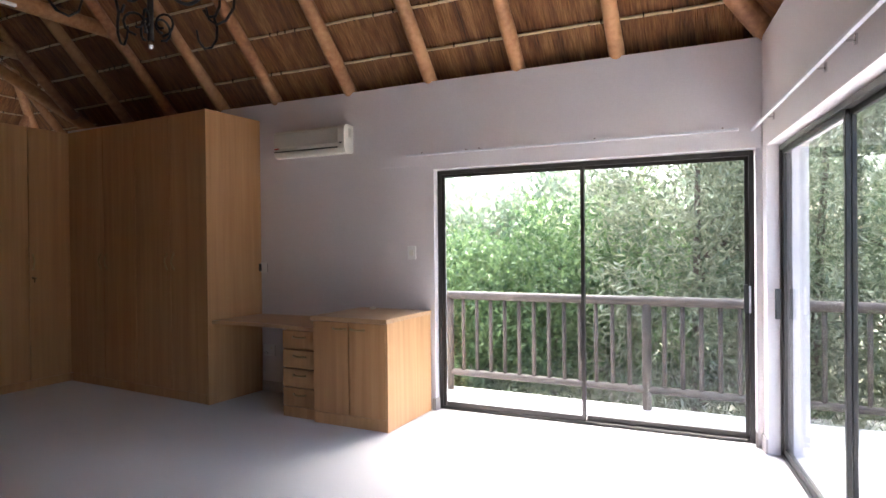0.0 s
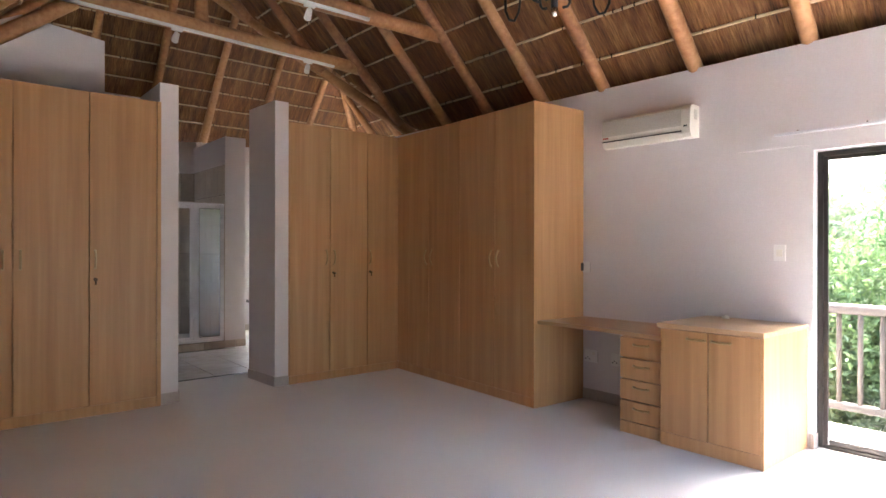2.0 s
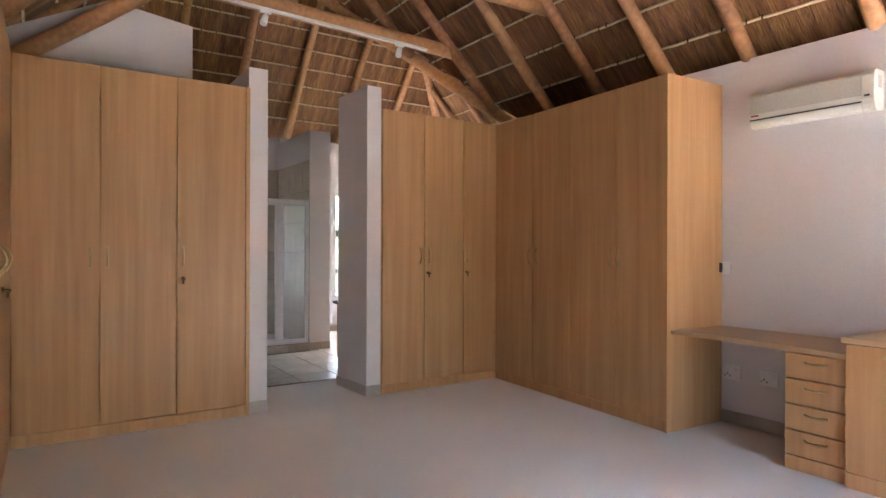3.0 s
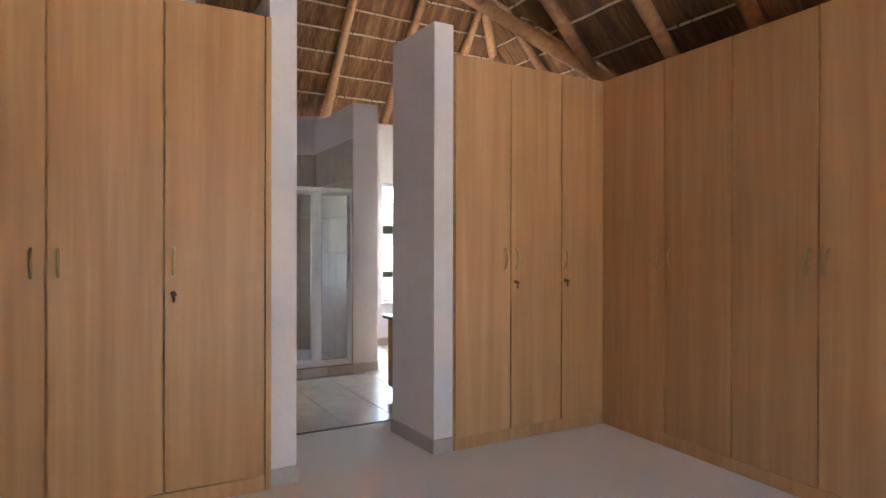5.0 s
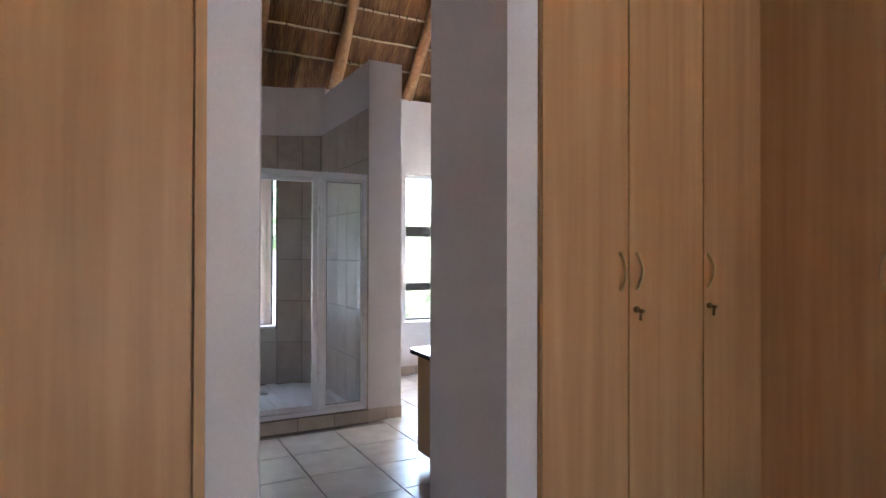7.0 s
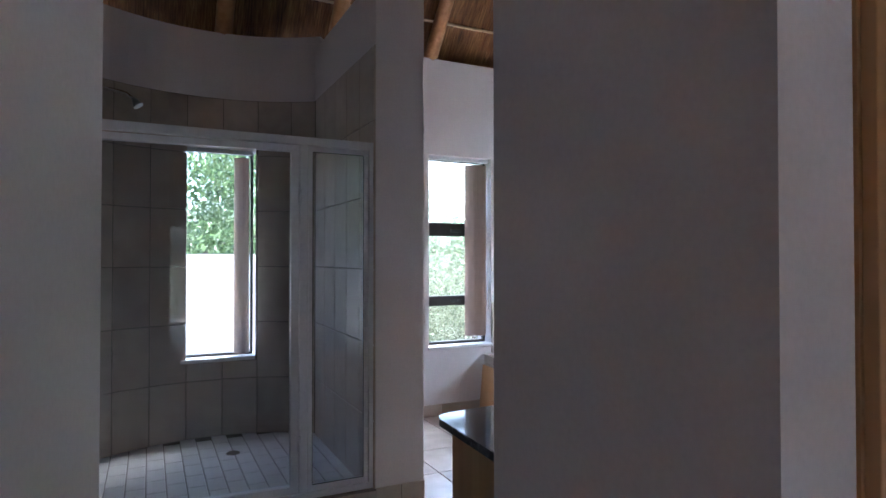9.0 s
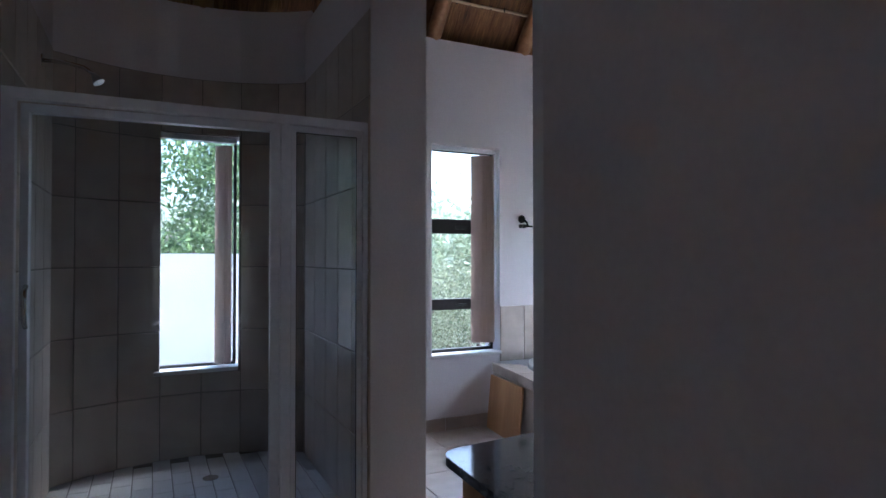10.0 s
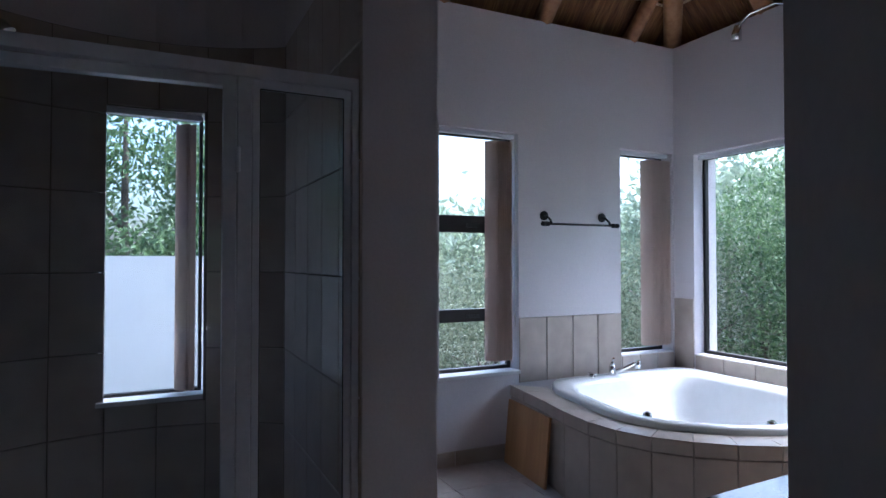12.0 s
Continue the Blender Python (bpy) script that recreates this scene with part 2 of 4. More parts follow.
b = B()
box(b, -6.77, 3.0, -0.9, NORTH + 0.22, -0.25, 0.0)
solid("floor", b, CARPET, "beige loop-pile carpet over the bedroom floor", "carpet", "structure")
b = B()
box(b, -10.45, -6.77, 0.2, 6.6, -0.25, -0.008)
bath_floor = solid("floor_bathroom", b, GROUT, "beige square floor tiles with dark joints", "floor", "structure")
b = B()
box(b, -6.785, -6.755, 1.93, 2.87, -0.02, 0.006, 0.003)
solid("trim_threshold", b, BRONZE, "thin dark threshold strip between carpet and tiles", "threshold", "structure")

on_north(wall_y("wall_north", NORTH, NORTH + 0.25, -6.6, 0.9, 2.845, [(-1.745, 0.735, -0.3, 2.085)], "pale mauve-grey plaster wall with a sliding door opening"))
b = B()
box(b, -2.27, -1.75, NORTH - 0.012, NORTH, 2.125, 2.845)
box(b, -1.75, 0.765, NORTH - 0.012, NORTH, 2.085, 2.845)
on_north(solid("trim_lintel", b, PLASTER, "flush plastered lintel panel above the sliding door", "lintel", "structure"))
b = B()
box(b, 0.0, 0.14, 0.0, 0.25, -0.3, 2.84, m=EAST)
box(b, 0.14, 4.0, 0.0, 0.25, 2.08, 2.84, m=EAST)
box(b, 4.0, 5.9, 0.0, 0.25, -0.3, 2.84, m=EAST)
solid("wall_east", b, PLASTER, "pale plaster wall with a wide sliding door opening", "wall", "structure")
wall_y("wall_south", -0.85, -0.6, -6.85, 2.0, 2.5)
wall_x("wall_west", -10.45, -10.2, 3.3, 6.6, 3.12, [(4.215, 4.84, 0.6, 2.28), (5.78, 6.33, 0.64, 2.25)], "white plaster wall with two narrow windows")
wall_y("wall_bathroom_north", 6.35, 6.6, -10.2, -6.2, 3.12, [(-10.0, -8.0, 0.64, 2.21)], "white plaster wall with a window over the bath")
wall_x("wall_bathroom_east", -6.6, -6.35, 4.97, 6.35, 2.88)
# unseen wall piece, added to keep light from leaking in beside the shower
wall_x("wall_bathroom_west", -10.45, -10.2, 0.45, 1.42, 3.12)
wall_y("wall_bathroom_south", 0.2, 0.45, -10.45, -6.6, 2.9)
wall_x("wall_partition", -6.72, -6.6, -0.6, 1.29, 3.0, label="plaster partition behind the wardrobes")
b = B()
prism(b, [(-6.7, -0.2), (-6.6, -0.2), (-6.6, 0.64), (-6.7, 0.64)], 2.99, [3.0, 3.0, 3.44, 3.44])
prism(b, [(-6.7, 0.64), (-6.6, 0.64), (-6.6, 1.29), (-6.7, 1.29)], 2.99, [3.44, 3.44, 3.35, 3.35])
solid("wall_partition_top", b, PLASTER, "plaster gable piece above the wardrobes", "wall", "structure")
# two stub walls at the passage to the bathroom
b = B()
prism(b, [(-5.905, 1.60), (-5.905, 1.757), (-6.83, 1.945), (-6.83, 1.29), (-6.6, 1.29), (-6.6, 1.60)], -0.2, 2.87)
solid("wall_passage_south", b, PLASTER, "painted stub wall beside the wardrobes", "wall", "structure")
b = B()
prism(b, [(-5.91, 2.685), (-5.91, 2.83), (-6.87, 3.03), (-6.87, 2.893), (-6.50, 2.655)], -0.2, 2.885)
solid("wall_passage_north", b, PLASTER, "painted stub wall beside the wardrobes", "wall", "structure")
b = B()
box(b, -6.80, -6.55, 3.0, 4.72, -0.2, 2.7)
solid("wall_wardrobe_back", b, PLASTER, "plaster wall behind the vanity", "wall", "structure")
# shower: side piers and the curved back wall
b = B()
box(b, -10.2, -8.63, 3.165, 3.46, -0.2, 2.97, 0.004)
solid("wall_shower_pier", b, PLASTER, "painted pier beside the shower", "wall", "structure")
b = B()
box(b, -10.2, -8.63, 1.42, 1.70, -0.2, 2.97)
solid("wall_shower_south", b, PLASTER, "painted side wall of the shower", "wall", "structure")
CX, CY, CR = -9.0, 2.44, 1.24


def arc(a, r=CR):
    return CX - r * math.cos(a), CY + r * math.sin(a)


A_WIN = (math.asin((2.25 - CY) / CR), math.asin((2.76 - CY) / CR))
A_END = (-0.66, 0.66)


def arc_slab(b, a0, a1, r0, r1, z0, z1, n=2):
    for i in range(n):
        p, q = a0 + (a1 - a0) * i / n, a0 + (a1 - a0) * (i + 1) / n
        prism(b, [arc(p, r0), arc(q, r0), arc(q, r1), arc(p, r1)], z0, z1)


b = B()
arc_slab(b, A_END[0], A_WIN[0], CR, CR + 0.2, -0.2, 3.07, 5)
arc_slab(b, A_WIN[1], A_END[1], CR, CR + 0.2, -0.2, 3.07, 5)
arc_slab(b, A_WIN[0], A_WIN[1], CR, CR + 0.2, -0.2, 0.63, 4)
arc_slab(b, A_WIN[0], A_WIN[1], CR, CR + 0.2, 2.2, 3.07, 4)
wall_shower = solid("wall_shower_curved", b, PLASTER, "curved shower wall, plaster above the tiles", "wall", "structure")

# ---- the thatched roof ----
SLOPES = {
    "north": lambda x, y: 2.90 + (4.72 + SKEW * max(0.0, x + 3.69) - y),
    "south": lambda x, y: 3.12 + y,
    "west": lambda x, y: 3.2 + 1.12 * (x + 10.2),
    "hip": lambda x, y: 2.88 - 0.989 * (x - 0.77) - 0.148 * (y - 4.88),
    "inner": lambda x, y: 2.90 + (-6.4 - x),
    "bath": lambda x, y: 3.2 + 1.12 * (6.35 - y),
}


def roof(x, y):
    """Height of the rafters' axis over the plan, and the slope that gives it."""
    s = {k: f(x, y) for k, f in SLOPES.items()}
    p = min(("north", "south", "west", "hip"), key=lambda k: s[k])
    q = min(("west", "inner", "bath", "south"), key=lambda k: s[k])
    k = p if s[p] >= s[q] else q
    return s[k], k


LIFT = 0.10


def covered(x, y, over):
    """Whether the roof, with its eaves, reaches over this place."""
    main = -0.85 - over < y < NORTH + 0.40 + over and -10.45 - over < x and -0.989 * (x - 0.77) - 0.148 * (y - 4.88) > -0.25 - over
    wing = -10.45 - over < x < -6.35 + over and 0 < y < 6.6 + over
    return main or wing


b = B()
uv = b.loops.layers.uv.new("reed")
STEP = 0.07
nx, ny = int(14.0 / STEP), int(9.0 / STEP)
grid = [[b.verts.new((-11.2 + i * STEP, -1.5 + j * STEP, roof(-11.2 + i * STEP, -1.5 + j * STEP)[0] + LIFT)) for j in range(ny + 1)] for i in range(nx + 1)]
for i in range(nx):
    for j in range(ny):
        if not covered(-11.2 + (i + 0.5) * STEP, -1.5 + (j + 0.5) * STEP, 0.22):
            continue
        f = b.faces.new((grid[i][j], grid[i][j + 1], grid[i + 1][j + 1], grid[i + 1][j]))
        c = f.calc_center_median()
        k = roof(c.x, c.y)[1]
        for lp in f.loops:
            v = lp.vert.co
            lp[uv].uv = (v.x, v.z * 1.41) if k in ("north", "south", "bath") else (v.y + 0.3 * (k == "hip"), v.z * 1.41)
bmesh.ops.delete(b, geom=[v for v in b.verts if not v.link_faces], context="VERTS")
ceiling = solid("ceiling", b, THATCH, "brown reed thatch seen from beneath", "thatch", "structure")
b = B()
for i in range(0, nx, 6):
    for j in range(0, ny, 6):
        x, y = -11.2 + i * STEP, -1.5 + j * STEP
        w = 6 * STEP
        if not covered(x + w / 2, y + w / 2, 0.22):
            continue
        q = [(x, y), (x, y + w), (x + w, y + w), (x + w, y)]
        b.faces.new([b.verts.new((u, v, roof(u, v)[0] + LIFT + 0.35)) for u, v in q])
solid("roof_thatch", b, THATCH, "outer face of the thick thatch", "roof", "structure")


def run(start, step, slope, count, lift, gap=0.05):
    """Stretches of a line over the plan on which the given slope is the roof."""
    out, cur = [], []
    for i in range(count):
        x, y = start[0] + step[0] * i, start[1] + step[1] * i
        z, _ = roof(x, y)
        s = SLOPES[slope](x, y)
        if abs(s - z) < gap:
            cur.append((x, y, s + lift))
        else:
            if len(cur) > 2:
                out.append(cur)
            cur = []
    if len(cur) > 2:
        out.append(cur)
    return out


frame_root = root("roof_frame", (-4, 2, 2.9), "round timber rafters under the thatch", "rafters", kind="structure")


def pole(pts, r0, r1, name="rafter"):
    q = B()
    rnd = random.Random(int(1000 * (pts[0][0] * 3 + pts[0][1] * 7)))
    d = Vector(pts[-1]) - Vector(pts[0])
    n = max(4, int(d.length / 0.25))
    bend = Vector((rnd.uniform(-1, 1), rnd.uniform(-1, 1), 0)) * 0.018
    line = [Vector(pts[0]) + d * (i / n) + bend * math.sin(math.pi * i / n) for i in range(n + 1)]
    tube(q, line, r0, 12, r1, jitter=0.16)
    part(name, q, POLE, frame_root)


for x in (-0.204, -0.985, -1.784, -2.61, -3.465, -4.175, -4.95, -5.665, -6.47, -7.2, -7.9):
    for seg in run((x, 4.86 + SKEW * max(0.0, x + 3.69)), (0, -0.05), "north", 70, 0.0):
        pole(seg, 0.061, 0.05)
for x in (-9.4, -8.6, -7.8, -7.0, -6.2, -5.4, -4.6, -3.8, -3.0, -2.2, -1.4, -0.6, 0.2):
    for seg in run((x, -0.75), (0, 0.05), "south", 70, 0.0):
        pole(seg, 0.061, 0.05)
for y in (0.9, 1.7, 2.53, 3.39, 4.25, 5.09, 5.93):
    for seg in run((-10.3, y), (0.05, 0), "west", 60, 0.0):
        pole(seg, 0.064, 0.05)
for y in (3.6, 2.8, 2.0, 1.2, 0.4):
    for seg in run((1.5, y), (-0.05, 0), "hip", 60, 0.0):
        pole(seg, 0.061, 0.05)
for y in (3.9, 4.6, 5.3, 6.0):
    for seg in run((-6.4, y), (-0.05, 0), "inner", 50, 0.0):
        pole(seg, 0.06, 0.05)
for x in (-9.4, -8.7, -8.0, -7.3):
    for seg in run((x, 6.45), (0, -0.05), "bath", 60, 0.0):
        pole(seg, 0.065, 0.055)
# hips and the valley pole
pole([(-10.3, 6.45, 3.10), (-8.6, 4.75, 4.98)], 0.075, 0.06, "hip_rafter")
pole([(0.86, 4.96, 2.83), (-1.45, 2.42, 5.30)], 0.08, 0.06, "hip_rafter")
pole([(-6.36, 4.76, 2.86), (-8.45, 2.67, 4.95)], 0.07, 0.055, "valley_rafter")
# tie beams with their king posts
pole([(-6.52, 4.12, 3.60), (-6.25, 0.45, 3.60)], 0.075, 0.07, "tie_beam")
pole([(-5.0, 4.08, 3.60), (-5.05, 0.45, 3.60)], 0.075, 0.07, "tie_beam")
# a low rafter in front of the gable piece
pole([(-6.44, -0.12, 2.73), (-6.44, 1.02, 3.60)], 0.072, 0.06, "low_rafter")
pole([(-6.40, 2.12, 3.62), (-6.40, 2.14, 5.2)], 0.065, 0.06, "king_post")
pole([(-5.02, 2.12, 3.62), (-5.02, 2.14, 5.2)], 0.065, 0.06, "king_post")

# laths that hold the reed, tied to the rafters
b = B()
ties = B()
rnd = random.Random(4)
for slope, k in (("north", 1.0), ("south", 1.0), ("west", 1.12), ("hip", 1.0), ("inner", 1.0), ("bath", 1.12)):
    for n in range(14):
        rise = 0.11 + {"west": 0.195, "north": 0.265}.get(slope, 0.23) * n
        if slope == "north":
            segs = run((-9, 4.72 - rise), (0.1, 0), slope, 54, LIFT - 0.024, 0.02) + run((-3.69, 4.72 - rise), (0.1, 0.1 * SKEW), slope, 55, LIFT - 0.024, 0.02)
        elif slope == "south":
            segs = run((-10, -0.3 + rise), (0.1, 0), slope, 120, LIFT - 0.024, 0.02)
        elif slope == "west":
            segs = run((-10.2 + rise, 0.2), (0, 0.1), slope, 70, LIFT - 0.024, 0.02)
        elif slope == "inner":
            segs = run((-6.4 - rise, 2.0), (0, 0.1), slope, 50, LIFT - 0.024, 0.02)
        elif slope == "bath":
            segs = run((-10.2, 6.35 - rise), (0.1, 0), slope, 50, LIFT - 0.024, 0.02)
        else:
            segs = run((0.77 - rise, 4.88), (0.0148, -0.0989), slope, 60, LIFT - 0.024, 0.02)
        for seg in segs:
            tube(b, [(x, y, z + rnd.uniform(-0.003, 0.003)) for x, y, z in seg], 0.0125, 6)
            # twine ties
            for i in range(1, len(seg) - 1):
                p = Vector(seg[i]) + Vector((rnd.uniform(-0.03, 0.03), rnd.uniform(-0.03, 0.03), 0)) * 0.5
                box(ties, p.x - 0.005, p.x + 0.005, p.y - 0.005, p.y + 0.005, p.z - 0.0145, p.z + 0.02)
solid("ceiling_laths", b, LATH, "thin pale laths tied under the reed thatch", "laths", "structure")
solid("ceiling_ties", ties, TWINE, "dark twine ties round the laths", "ties", "structure")

# skirtings
sk = B()
box(sk, -3.7, -2.84, NORTH - 0.012, NORTH, 0, 0.1, 0.003)
box(sk, -1.77, -1.752, NORTH + 0.05, NORTH + 0.064, 0, 0.1)
box(sk, -1.75, -1.736, NORTH + 0.05, NORTH + 0.145, 0, 0.1)
box(sk, 0.72, 0.734, NORTH + 0.145, NORTH + 0.235, 0, 0.1)
box(sk, -0.012, 0.138, -0.014, 0.0, 0, 0.1, m=EAST)
box(sk, -5.912, -5.898, 2.675, 2.83, 0, 0.095, 0.003)
box(sk, -5.905, -5.893, 1.595, 1.766, 0, 0.095, 0.003)
solid("baseboard", sk, node_mat("skirting_paint", [(0.40, 0.355, 0.33), (0.48, 0.43, 0.405)], fine=40, rough=0.5), "low painted skirting along the bedroom walls", "skirting", "structure")
b = B()
prism(b, [(-5.905, 2.674), (-5.905, 2.688), (-6.49, 2.658), (-6.50, 2.643)], 0.0, 0.095)
prism(b, [(-6.505, 2.643), (-6.50, 2.657), (-6.87, 2.895), (-6.87, 2.879)], 0.0, 0.095)
prism(b, [(-5.9, 1.765), (-5.9, 1.753), (-6.83, 1.941), (-6.83, 1.957)], 0.0, 0.095)
solid("baseboard_passage", b, bpy.data.materials["skirting_paint"], "low painted skirting in the passage", "skirting", "structure")


# ---- windows and sliding doors ----
def sliding_door(name, m, width, height, joints, label):
    """A bronze sliding door in local x (width) and z, glass in local y = 0; joints: where the stiles stand."""
    r = root(name, m.translation, label, "sliding door", kind="structure")
    f = B()
    for x0, x1, y0, y1, z0, z1 in ((0, 0.034, -0.035, 0.035, 0, height), (width - 0.034, width, -0.035, 0.035, 0, height), (0.034, width - 0.034, -0.035, 0.035, height - 0.034, height), (0.034, width - 0.034, -0.035, 0.035, 0, 0.025)):
        box(f, x0, x1, y0, y1, z0, z1, 0.003, m)
    part("window_frame", f, BRONZE, r, "dark bronze aluminium frame")
    edges = [0.034] + joints + [width - 0.034]
    for i, (x0, x1) in enumerate(zip(edges, edges[1:])):
        y = 0.013 if i % 2 else -0.013
        a, c = x0 - (0.014 if i else 0), x1 + (0.014 if i < len(joints) else 0)
        s = B()
        box(s, a, a + 0.028, y - 0.011, y + 0.011, 0.025, height - 0.034, 0.003, m)
        box(s, c - 0.028, c, y - 0.011, y + 0.011, 0.025, height - 0.034, 0.003, m)
        box(s, a + 0.034, c - 0.028, y - 0.011, y + 0.011, 0.025, 0.065, 0.003, m)
        box(s, a + 0.028, c - 0.028, y - 0.011, y + 0.011, height - 0.062, height - 0.034, 0.003, m)
        leaf = part("sash", s, BRONZE, r, "slim bronze sash")
        g = B()
        box(g, a + 0.026, c - 0.026, y - 0.003, y + 0.003, 0.063, height - 0.060, 0, m)
        p = part("pane", g, GLASS, leaf, "clear glass pane")
        p.visible_shadow = False
    return r


d = sliding_door("door_1", Matrix.Translation((-1.74, 4.82, 0.0)), 2.465, 2.078, [1.255], "two-leaf sliding door in dark bronze aluminium")
b = B()
box(b, 0.655, 0.685, 4.745, 4.775, 0.93, 1.13, 0.004)
h = part("door_handle", b, DARKPL, d, "dark plastic handle plate")
b = B()
box(b, 0.687, 0.70, 4.74, 4.76, 0.93, 1.12, 0.003)
part("grip", b, ALU, h, "white grip strip")
on_north(d)
EM = EAST @ Matrix.Translation((0.14, 0.11, 0.0))
d = sliding_door("door_2", EM, 3.86, 2.07, [1.30, 2.6], "three-leaf sliding door in dark bronze aluminium")
b = B()
box(b, 0.05, 0.08, -0.075, -0.045, 0.92, 1.12, 0.004, EM)
part("door_handle", b, DARKPL, d, "dark plastic handle plate")


def window(name, m, width, height, bars, label, r0=0.026):
    """A fixed window in local x and z; bars: the transoms as (z0, z1)."""
    r = root(name, m.translation, label, "window", kind="structure")
    f = B()
    box(f, 0, r0, -0.018, 0.018, 0, height, 0.003, m)
    box(f, width - r0, width, -0.018, 0.018, 0, height, 0.003, m)
    box(f, r0, width - r0, -0.018, 0.018, 0, r0, 0.003, m)
    box(f, r0, width - r0, -0.018, 0.018, height - r0 * 1.4, height, 0.003, m)
    part("window_frame", f, BRONZE, r, "dark bronze frame")
    zs = [r0]
    for z0, z1 in bars:
        t = B()
        box(t, r0, width - r0, -0.02, 0.02, z0, z1, 0.004, m)
        tr = part("transom", t, BRONZE, r)
        q = B()
        c = (r0 + width - r0) / 2
        box(q, c - 0.05, c + 0.05, -0.035, -0.02, z0 + 0.3 * (z1 - z0), z0 + 0.55 * (z1 - z0), 0.003, m)
        part("catch", q, DARKPL, tr, "small black window catch")
        zs += [z0, z1]
    zs.append(height - r0 * 1.4)
    for z0, z1 in zip(zs[::2], zs[1::2]):
        g = B()
        box(g, r0 - 0.005, width - r0 + 0.005, -0.003, 0.003, z0 - 0.005, z1 + 0.005, 0, m)
        part("pane", g, GLASS, r, "clear glass pane").visible_shadow = False
    return r


WEST_TURN = Matrix.Rotation(radians(90), 4, "Z")
w = window("window_1", Matrix.Translation((-10.33, 4.215, 0.60)) @ WEST_TURN, 0.625, 1.68, [(0.345, 0.435), (0.97, 1.09)], "narrow bathroom window in three dark-framed lights")
b = B()
box(b, -10.3, -10.185, 4.205, 4.85, 0.575, 0.602, 0.006)
part("window_sill", b, WHITE, w, "white painted sill")
w = window("window_2", Matrix.Translation((-10.33, 5.78, 0.64)) @ WEST_TURN, 0.55, 1.61, [], "narrow window over the bath in a dark frame")
# the unseen east part is added width, to let in more daylight
w = window("window_3", Matrix.Translation((-10.0, 6.47, 0.64)), 2.0, 1.57, [], "wide window over the bath in a dark frame")
w = window("window_4", Matrix.Translation((-10.335, 2.25, 0.63)) @ WEST_TURN, 0.51, 1.57, [], "narrow shower window in a dark frame", 0.02)
b = B()
box(b, -10.36, -10.2, 2.24, 2.77, 0.605, 0.632, 0.004)
part("window_sill", b, WHITE, w, "white sill")


def blind(name, x, y0, y1, z0, z1, n):
    """Vertical louvres drawn together beside a window, on a headrail."""
    r = root(name, (x, (y0 + y1) / 2, z1), "beige vertical fabric louvres drawn to one side of the window", "blind")
    for i in range(n):
        y = y0 + (y1 - y0) * (i + 0.5) / n
        t = Matrix.Translation((x, y, 0)) @ Matrix.Rotation(radians(28 if i % 2 else 40), 4, "Z")
        q = B()
        box(q, -0.045, 0.045, -0.0015, 0.0015, z0, z1 - 0.03, 0, t)
        v = part("louvre", q, BLIND, r)
        q = B()
        box(q, -0.04, 0.04, -0.004, 0.004, z0 - 0.012, z0 + 0.02, 0.001, t)
        part("weight", q, BLIND, v)
    return r


bl = blind("blind", -10.255, 4.635, 4.785, 0.68, 2.25, 8)
b = B()
box(b, -10.275, -10.235, 4.225, 4.83, 2.245, 2.275, 0.003)
part("headrail", b, ALU, bl, "white headrail")
b = B()
tube(b, [(-10.22, 4.825, 2.25), (-10.215, 4.828, 1.6), (-10.22, 4.825, 0.9)], 0.003, 5)
part("cord", b, PLASTIC, bl)
bl = blind("blind", -10.255, 6.09, 6.31, 0.70, 2.22, 11)
b = B()
box(b, -10.275, -10.235, 5.79, 6.32, 2.215, 2.245, 0.003)
part("headrail", b, ALU, bl, "white headrail")
b = B()
box(b, -9.99, -8.01, 6.385, 6.425, 2.17, 2.205, 0.003)
solid("blind_rail", b, ALU, "white blind headrail in the window over the bath", "rail")
bl = blind("blind", -10.27, 2.635, 2.70, 0.66, 2.17, 3)
b = B()
box(b, -10.29, -10.25, 2.26, 2.75, 2.165, 2.195, 0.003)
part("headrail", b, ALU, bl, "white headrail")


# ---- bedroom furniture ----
def bow_handle(b, p, along, out, length=0.145, r=0.0075):
    """A slim bow handle at p: along its length, bowed outward."""
    p, along, out = Vector(p), Vector(along), Vector(out)
    tube(b, [p + along * (length * (i / 8 - 0.5)) + out * (0.028 * math.sin(math.pi * i / 8) + 0.002) for i in range(9)], r, 8)
    for k in (-0.5, 0.5):
        tube(b, [p + along * (length * k), p + along * (length * k) + out * 0.008], r * 1.5, 10)


def lock(b, p, out):
    p, out = Vector(p), Vector(out)
    tube(b, [p, p + out * 0.012], 0.014, 12)
    tube(b, [p + out * 0.012, p + out * 0.035], 0.004, 6)
    side = Vector((-out.y, out.x, 0))
    tube(b, [p + out * 0.035 + side * 0.012 + Vector((0, 0, -0.004)), p + out * 0.038 - side * 0.012 + Vector((0, 0, -0.006))], 0.009, 8)
    tube(b, [p + out * 0.03 + Vector((0, 0, -0.012)), p + out * 0.028 + Vector((0, 0, -0.045))], 0.007, 8)


